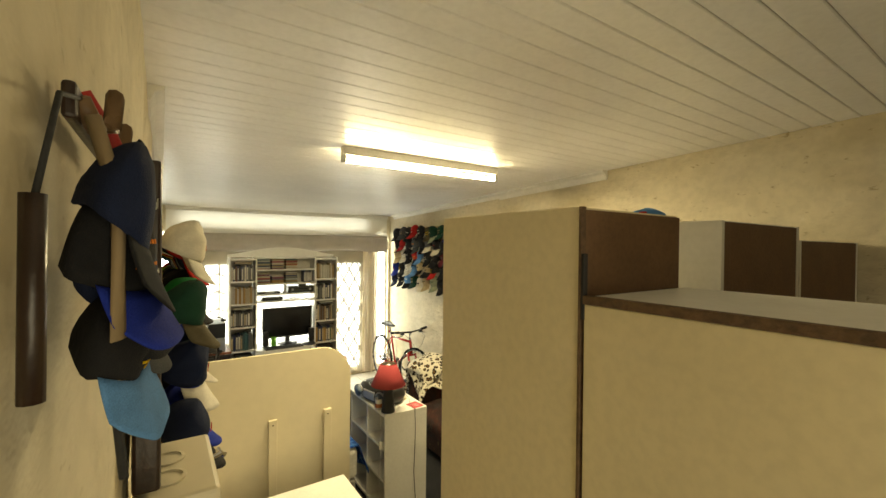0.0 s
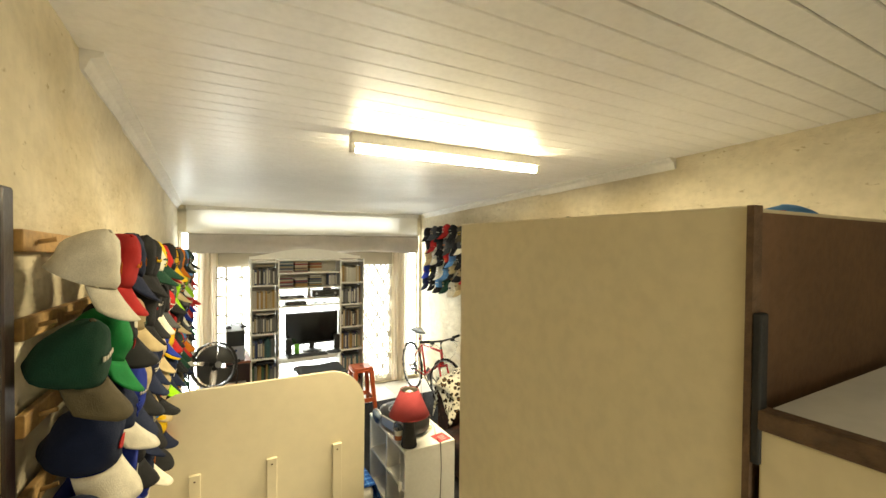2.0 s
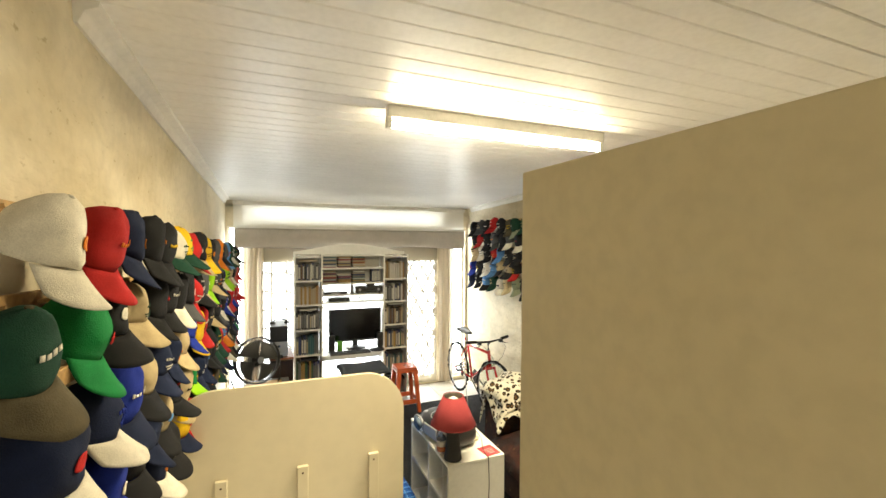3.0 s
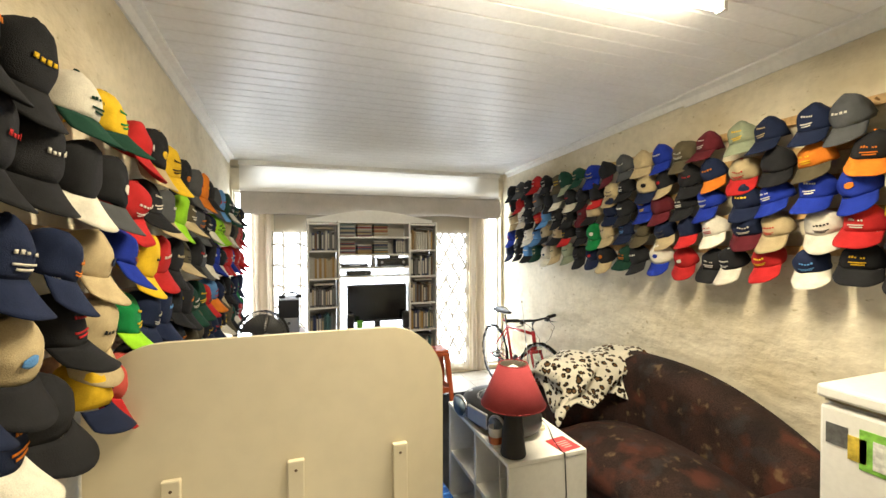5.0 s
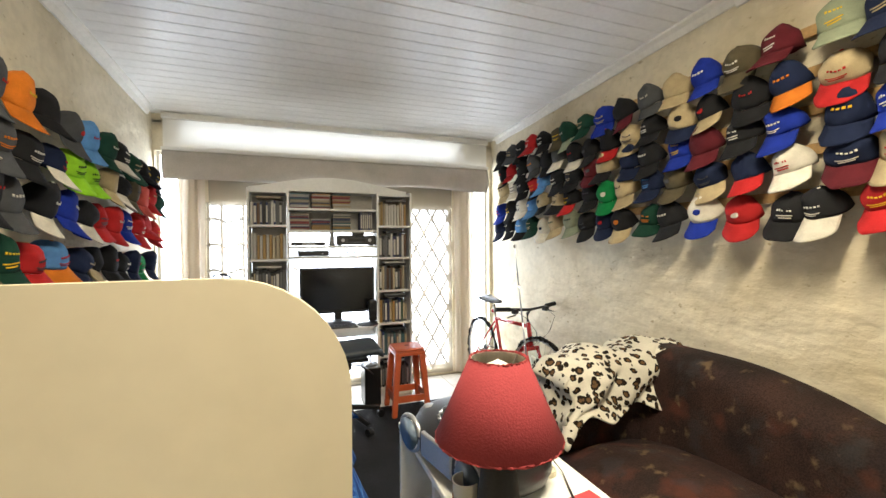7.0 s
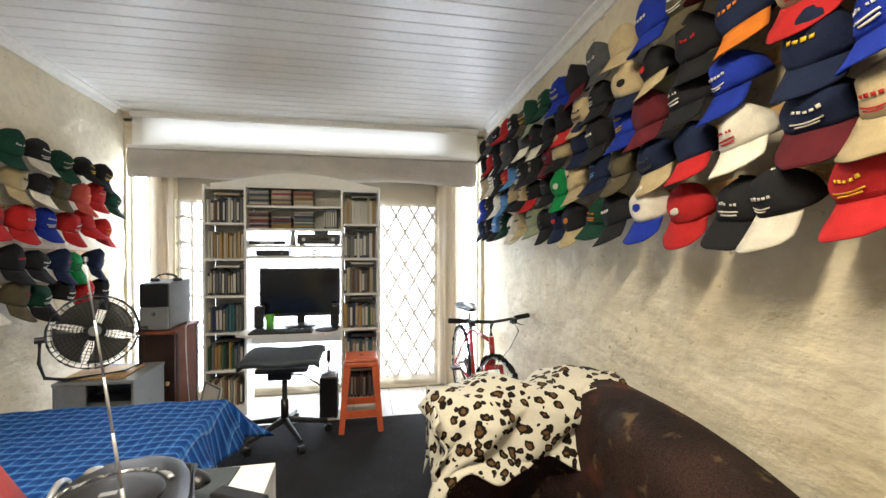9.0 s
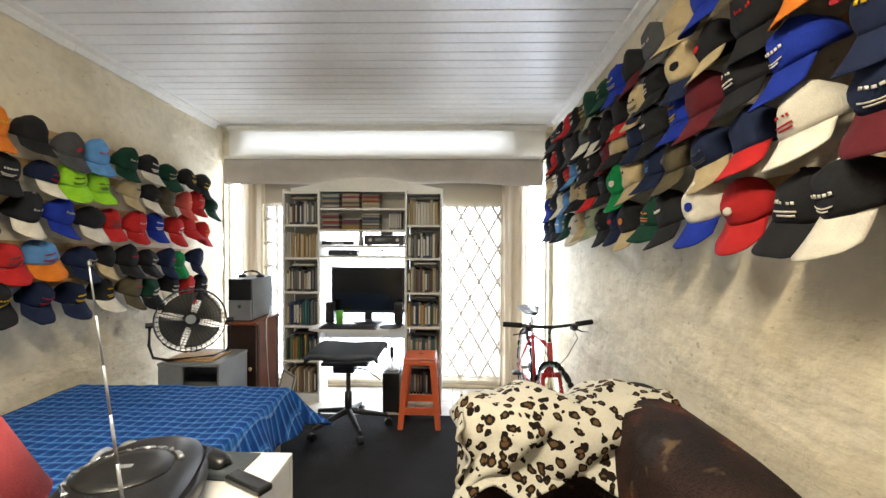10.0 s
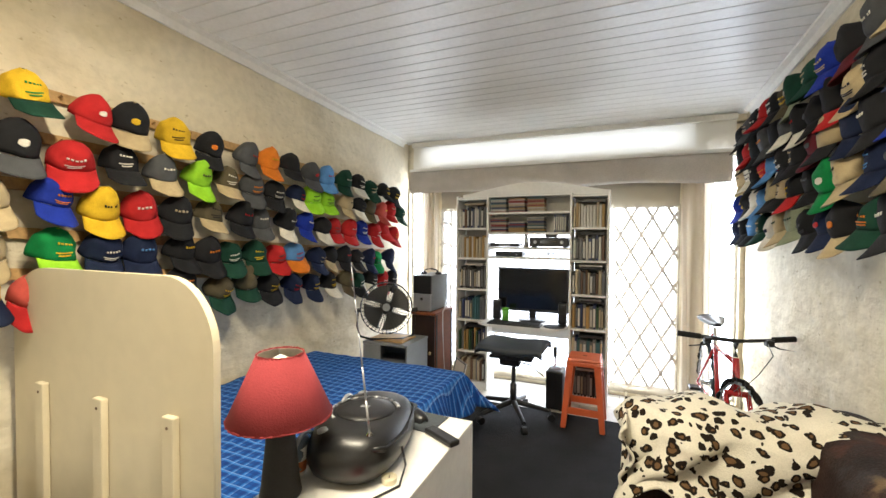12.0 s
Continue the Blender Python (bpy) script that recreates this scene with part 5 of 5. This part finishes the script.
def crown_at(a, v, grow=0.0, squash=1.0):
    """A point of the crown: a round it from the front, v from rim to button."""
    r = (1 - v**2.0) ** 0.6
    dent = 1 - 0.05 * max(0.0, math.cos(a)) * v
    return Vector(((0.077 + grow) * r * math.sin(a), (0.074 + grow) * r * math.cos(a) * dent, (0.118 * squash + grow) * v ** 0.85))


def cap_meshes(variant):
    rd = random.Random(variant)
    sq, bend, flare = rd.uniform(0.88, 1.08), rd.uniform(1.2, 3.2), rd.uniform(0.074, 0.088)
    tip = Euler((radians(rd.uniform(-30, -16)), 0, 0)).to_matrix().to_4x4()
    put = Matrix.Translation((0, 0.070, 0.0)) @ tip
    seam = lambda a: 1 - 0.014 * max(0, 1 - abs(math.sin(3 * a)) * 7)
    lump = lambda p: p + 0.012 * noise.noise_vector(p * 17 + Vector((variant * 3.1, 0, 0)))
    bm = bmesh.new()
    n, k = 30, 9
    rings = [[bm.verts.new(put @ lump(crown_at(t * math.tau / n, j / k * 0.985, 0, sq) * seam(t * math.tau / n))) for t in range(n)] for j in range(k + 1)]
    inner = [[bm.verts.new(put @ lump(crown_at(t * math.tau / n, j / k * 0.9, -0.004, sq))) for t in range(n)] for j in (0, 3, 6, 9)]
    for grid, flip in ((rings, False), (inner, True)):
        for p, q in zip(grid, grid[1:]):
            for j in range(n):
                f = (p[j], p[(j + 1) % n], q[(j + 1) % n], q[j])
                bm.faces.new(f[::-1] if flip else f)
        bm.faces.new(grid[-1][::-1] if flip else grid[-1])
    for j in range(n):
        bm.faces.new((rings[0][(j + 1) % n], rings[0][j], inner[0][j], inner[0][(j + 1) % n]))

    def brim(u, v):
        a = radians(-72 + 144 * u)
        p = lump(crown_at(a, 0.0, 0.001, sq))
        d = flare * math.cos(a * 0.93) ** 0.55
        x = p.x * (1 + 0.10 * v)
        return put @ Vector((x, p.y + d * v, 0.004 - bend * (x * x) * (0.2 + 0.8 * v) - 0.75 * d * v + 0.012 * v * v))

    bm2 = sheet(brim, 18, 6, 0.0035)
    bm3 = lathe([(0.007, 0), (0.006, 0.004), (0, 0.006)], 10)
    top = lump(crown_at(0, 0.985, 0, sq))
    bm3.transform(put @ Matrix.Translation((0, 0, top.z - 0.002)))
    wide, tall = rd.choice(((0.22, 0.11), (0.34, 0.06), (0.16, 0.15), (0.26, 0.12)))

    def emblem(u, v):
        aa, vv = wide * (2 * u - 1), 0.42 + tall * (2 * v - 1) * (1 - 0.5 * abs(2 * u - 1) ** 2)
        return put @ (lump(crown_at(aa, vv, 0, sq)) * 1.0 + 0.0022 * Vector((math.sin(aa), math.cos(aa), 0.5)))

    bm4 = bmesh.new() if variant % 4 else sheet(emblem, 8, 5, 0.0015)
    # stitched letters as small blocks of uneven height
    if variant % 4:
        n_block, lift = rd.choice((4, 5, 6)), rd.uniform(0.36, 0.48)
        for b_ in range(n_block):
            if b_ == 2 and n_block == 6:
                continue
            hh = rd.uniform(0.05, 0.085)

            def block(u, v, b_=b_, hh=hh):
                aa, vv = 0.40 * (2 * (b_ + 0.1 + 0.66 * u) / n_block - 1), lift + hh * v
                return put @ (lump(crown_at(aa, vv, 0, sq)) + 0.0024 * Vector((math.sin(aa), math.cos(aa), 0.4)))

            sheet(block, 2, 2, 0.0012, bm4)
    # two short bars of stitching under the emblem
    for row in range(2):
        def bar(u, v, row=row):
            aa, vv = 0.36 * (2 * u - 1) * (1 - 0.3 * row), 0.20 - 0.07 * row + 0.035 * v
            return put @ (lump(crown_at(aa, vv, 0, sq)) + 0.0022 * Vector((math.sin(aa), math.cos(aa), 0.3)))
        if variant % 2:
            sheet(bar, 6, 1, 0.0012, bm4)
    out = []
    for nm, b in (("crown", bm), ("brim", bm2), ("button", bm3), ("emblem", bm4)):
        me = bpy.data.meshes.new("cap_" + nm)
        bmesh.ops.recalc_face_normals(b, faces=b.faces)
        b.to_mesh(me), b.free()
        me.polygons.foreach_set("use_smooth", [True] * len(me.polygons))
        me.materials.append(None)
        out.append((nm, me))
    return out


CAPSHAPES = [cap_meshes(v) for v in range(8)]
rc_ = random.Random(3)


def cap(m, code, group):
    """code: crown, brim and emblem colours."""
    c, b = code[0], code[1] if len(code) > 1 else code[0]
    e = code[2] if len(code) > 2 else rc_.choice({"w": "rbn", "t": "kng", "Y": "gk", "l": "ko", "s": "ge"}.get(c, "wwwtYroy".replace(c, "w")))
    words = f"{CAPC[c][0]} cap" + (f" with a {CAPC[b][0]} brim" if b != c else "") + " on a wall peg"
    ob = new("baseball_cap")
    ob.matrix_world, ob.empty_display_size = m, 0.03
    tagged(ob, words, "cap", group)
    for nm, me in rc_.choice(CAPSHAPES):
        if nm == "emblem" and rc_.random() < 0.12:
            continue
        p = new(nm, me)
        p.parent = ob
        own_material(p, MATS["cap_" + {"crown": c, "brim": b, "button": b, "emblem": e}[nm]])
    return ob


LEFT = ["wwo rr nno k k wgg YgG rrw ktY YYk kko y o k y c g kw g k k",
        "gew GGr kkw tt k k kwk kyw rrw kkw yt lle et y k nwr l l t kwe e p r g",
        "nwr nwb bnw tkc n n tt bbo YYk rrw kkt etk kkr yyw kww bbw kww r rrw b rrw r r",
        "nkr bbo bbw kkw n tkc k tt GlY nnw nnc kkY kko ggw ggY r cor n ktw k k n G n",
        "n b bn nw k Ynk prw k k k egY eg k nnr n kw e gk kww r k",
        "b bbw n"]
RIGHT = ["kky kG yyw nnw nnt ssY mmw e bbw t y km b g gsw e k rrw k y k g n",
         "m Y koo oeY kkw trr noo kkr ktr tnk kkw t krw k kw yw k y k r kk",
         "n wYr b bbw bbw nnY bbw kkw mmY bbY k n tk m kk k c rk k w t",
         "kky k rrw wwk ttr nmw wwr nrw nty e nnc tt G k kr tk tkk c w k b",
         "b k kkY nwc rrY kww kkw rrw wb kkw gg kt n k s t w g ck k n"]
# each rail: first cap, step along the wall, height, fall per metre
RAILS_W = ((1.57, 0.188, 1.84, 0.035), (1.476, 0.172, 1.665, 0.034), (1.546, 0.172, 1.475, 0.033), (1.448, 0.164, 1.29, 0.052), (1.63, 0.184, 1.135, 0.07), (1.50, 0.187, 0.98, 0.0))
RAILS_E = ((2.045, 0.168, 2.065, 0.0), (2.03, 0.166, 1.90, 0.0), (2.03, 0.167, 1.75, 0.0), (2.02, 0.168, 1.592, 0.0), (2.05, 0.168, 1.415, 0.0))
for rows, rails, x, turn, group in ((LEFT, RAILS_W, XL + 0.03, -90, "caps on the west wall"), (RIGHT, RAILS_E, XR - 0.03, 90, "caps on the east wall")):
    for text, (y0, step, z0, fall) in zip(rows, rails):
        for i, code in enumerate(text.split()):
            y = y0 + step * i + rc_.uniform(-0.012, 0.012)
            if y < 5.5:
                cap(pose(x, y, z0 - fall * (y - 2.7) + rc_.uniform(-0.012, 0.012), rc_.uniform(-6, 6), rc_.uniform(-8, 8), turn + rc_.uniform(-15, 15)) @ Matrix.Scale(rc_.uniform(0.90, 0.98), 4), code, group)
cap(pose(1.53, 0.85, 2.001, 20, 0, 90) @ Matrix.Diagonal((0.8, 0.6, 0.25, 1)), "c", "cap on the cupboard")


def rail(x0, x1, y0, y1, z, fall):
    r = thing("cap_rail", "pine batten with pegs for hanging caps", "rail", (0, 0, 0), "cap rails")
    slope = Matrix.Translation((0, 2.7, z)) @ Euler((-math.atan(fall), 0, 0)).to_matrix().to_4x4()
    bm = box(x0, x1, y0 - 2.7, y1 - 2.7, 0, 0.045, 0.003)
    bm.transform(slope)
    part("batten", bm, PINE, r)
    inner, s = (x0, -1) if x0 > 1 else (x1, 1)
    k = y0 - 2.62
    while k < y1 - 2.7:
        bm = rod((inner, k, 0.022), (inner + s * 0.03, k, 0.028), 0.005, n=8)
        bm.transform(slope)
        part("peg", bm, PINE, r)
        k += 0.18


for _, _, z, fall in RAILS_W[:5]:
    rail(XL + 0.008, XL + 0.024, 1.50, 5.5, z + 0.055, fall)
for _, _, z, fall in RAILS_E:
    rail(XR - 0.024, XR - 0.008, 1.92, 5.52, z + 0.05, fall)

# coat hooks with caps by the near end of the wall
rk = thing("coat_rack", "wooden coat hooks hung with straps", "coat rack", (XL + 0.012, 0.26, 1.985))
part("backboard", box(0, 0.006, 0.03, 0.20, -0.012, 0.006, 0.002), DARKWOOD, rk)
part("wooden_handle", tube([(0.004, -0.040, -0.055), (0.004, -0.041, -0.09), (0.004, -0.042, -0.125)], 0.0038, 10), DARKWOOD, rk, "dark turned wooden handle", True)
part("handle_loop", tube([(0.006, 0.04, 0.0), (0.006, -0.01, -0.012), (0.004, -0.038, -0.056)], 0.0012, 6), BLACKMATT, rk, "thin black cord loop", True)
for y in (0.04, 0.12, 0.20):
    part("hook", tube([(0.006, y, 0), (0.012, y + 0.01, -0.014), (0.017, y + 0.02, -0.008), (0.018, y + 0.024, 0.010)], 0.0045, 8), mat("brown_hook", (0.16, 0.09, 0.04), 0.5), rk, "", True)
part("red_strap", tube([(0.002, 0.08, 0.014), (0.014, 0.085, -0.008), (0.027, 0.09, -0.042)], 0.0045, 8), mat("red_webbing", (0.42, 0.02, 0.02), 0.6), rk, "red strap", True)
part("tan_strap", tube([(0.012, 0.03, -0.01), (0.022, 0.03, -0.05), (0.022, 0.03, -0.12)], 0.0035, 8), mat("tan_webbing", (0.25, 0.18, 0.10), 0.8), rk, "tan strap", True)
part("black_strap", tube([(0.008, 0.14, -0.02), (0.010, 0.14, -0.155), (0.018, 0.14, -0.24)], 0.003, 8), BLACKMATT, rk, "black strap", True)
SM = Matrix.Diagonal((0.5, 0.24, 0.42, 1))
for y, z, code in ((0.31, 1.922, "nk"), (0.33, 1.895, "kb"), (0.38, 1.875, "yy"), (0.34, 1.850, "kc"), (0.36, 1.885, "nk")):
    cap(pose(XL + 0.012, y, z, 0, 0, -90 + rc_.uniform(-20, 20)) @ SM, code, "caps on the coat hooks")

# ---- floor tiles by the window ----
bm = box(-0.5, 0.5, -0.5, 0.5, 0, 1)
me = bpy.data.meshes.new("tile")
bm.to_mesh(me), bm.free()
me.materials.append(TILE)
for i in range(10):
    for j in range(2):
        t = new("tile", me)
        t.parent = floor
        t.matrix_local = pose(XL + 0.15 + 0.3 * i, 5.38 + 0.3 * j, -0.006) @ Matrix.Diagonal((0.295, 0.295, 0.006, 1))
ground = structure("ground", box(-60, 60, 6.3, 120, -0.3, -0.15), mat("pale_paving", (0.35, 0.33, 0.29), 0.9, 0.3, 2), "pale paved yard outside the window")
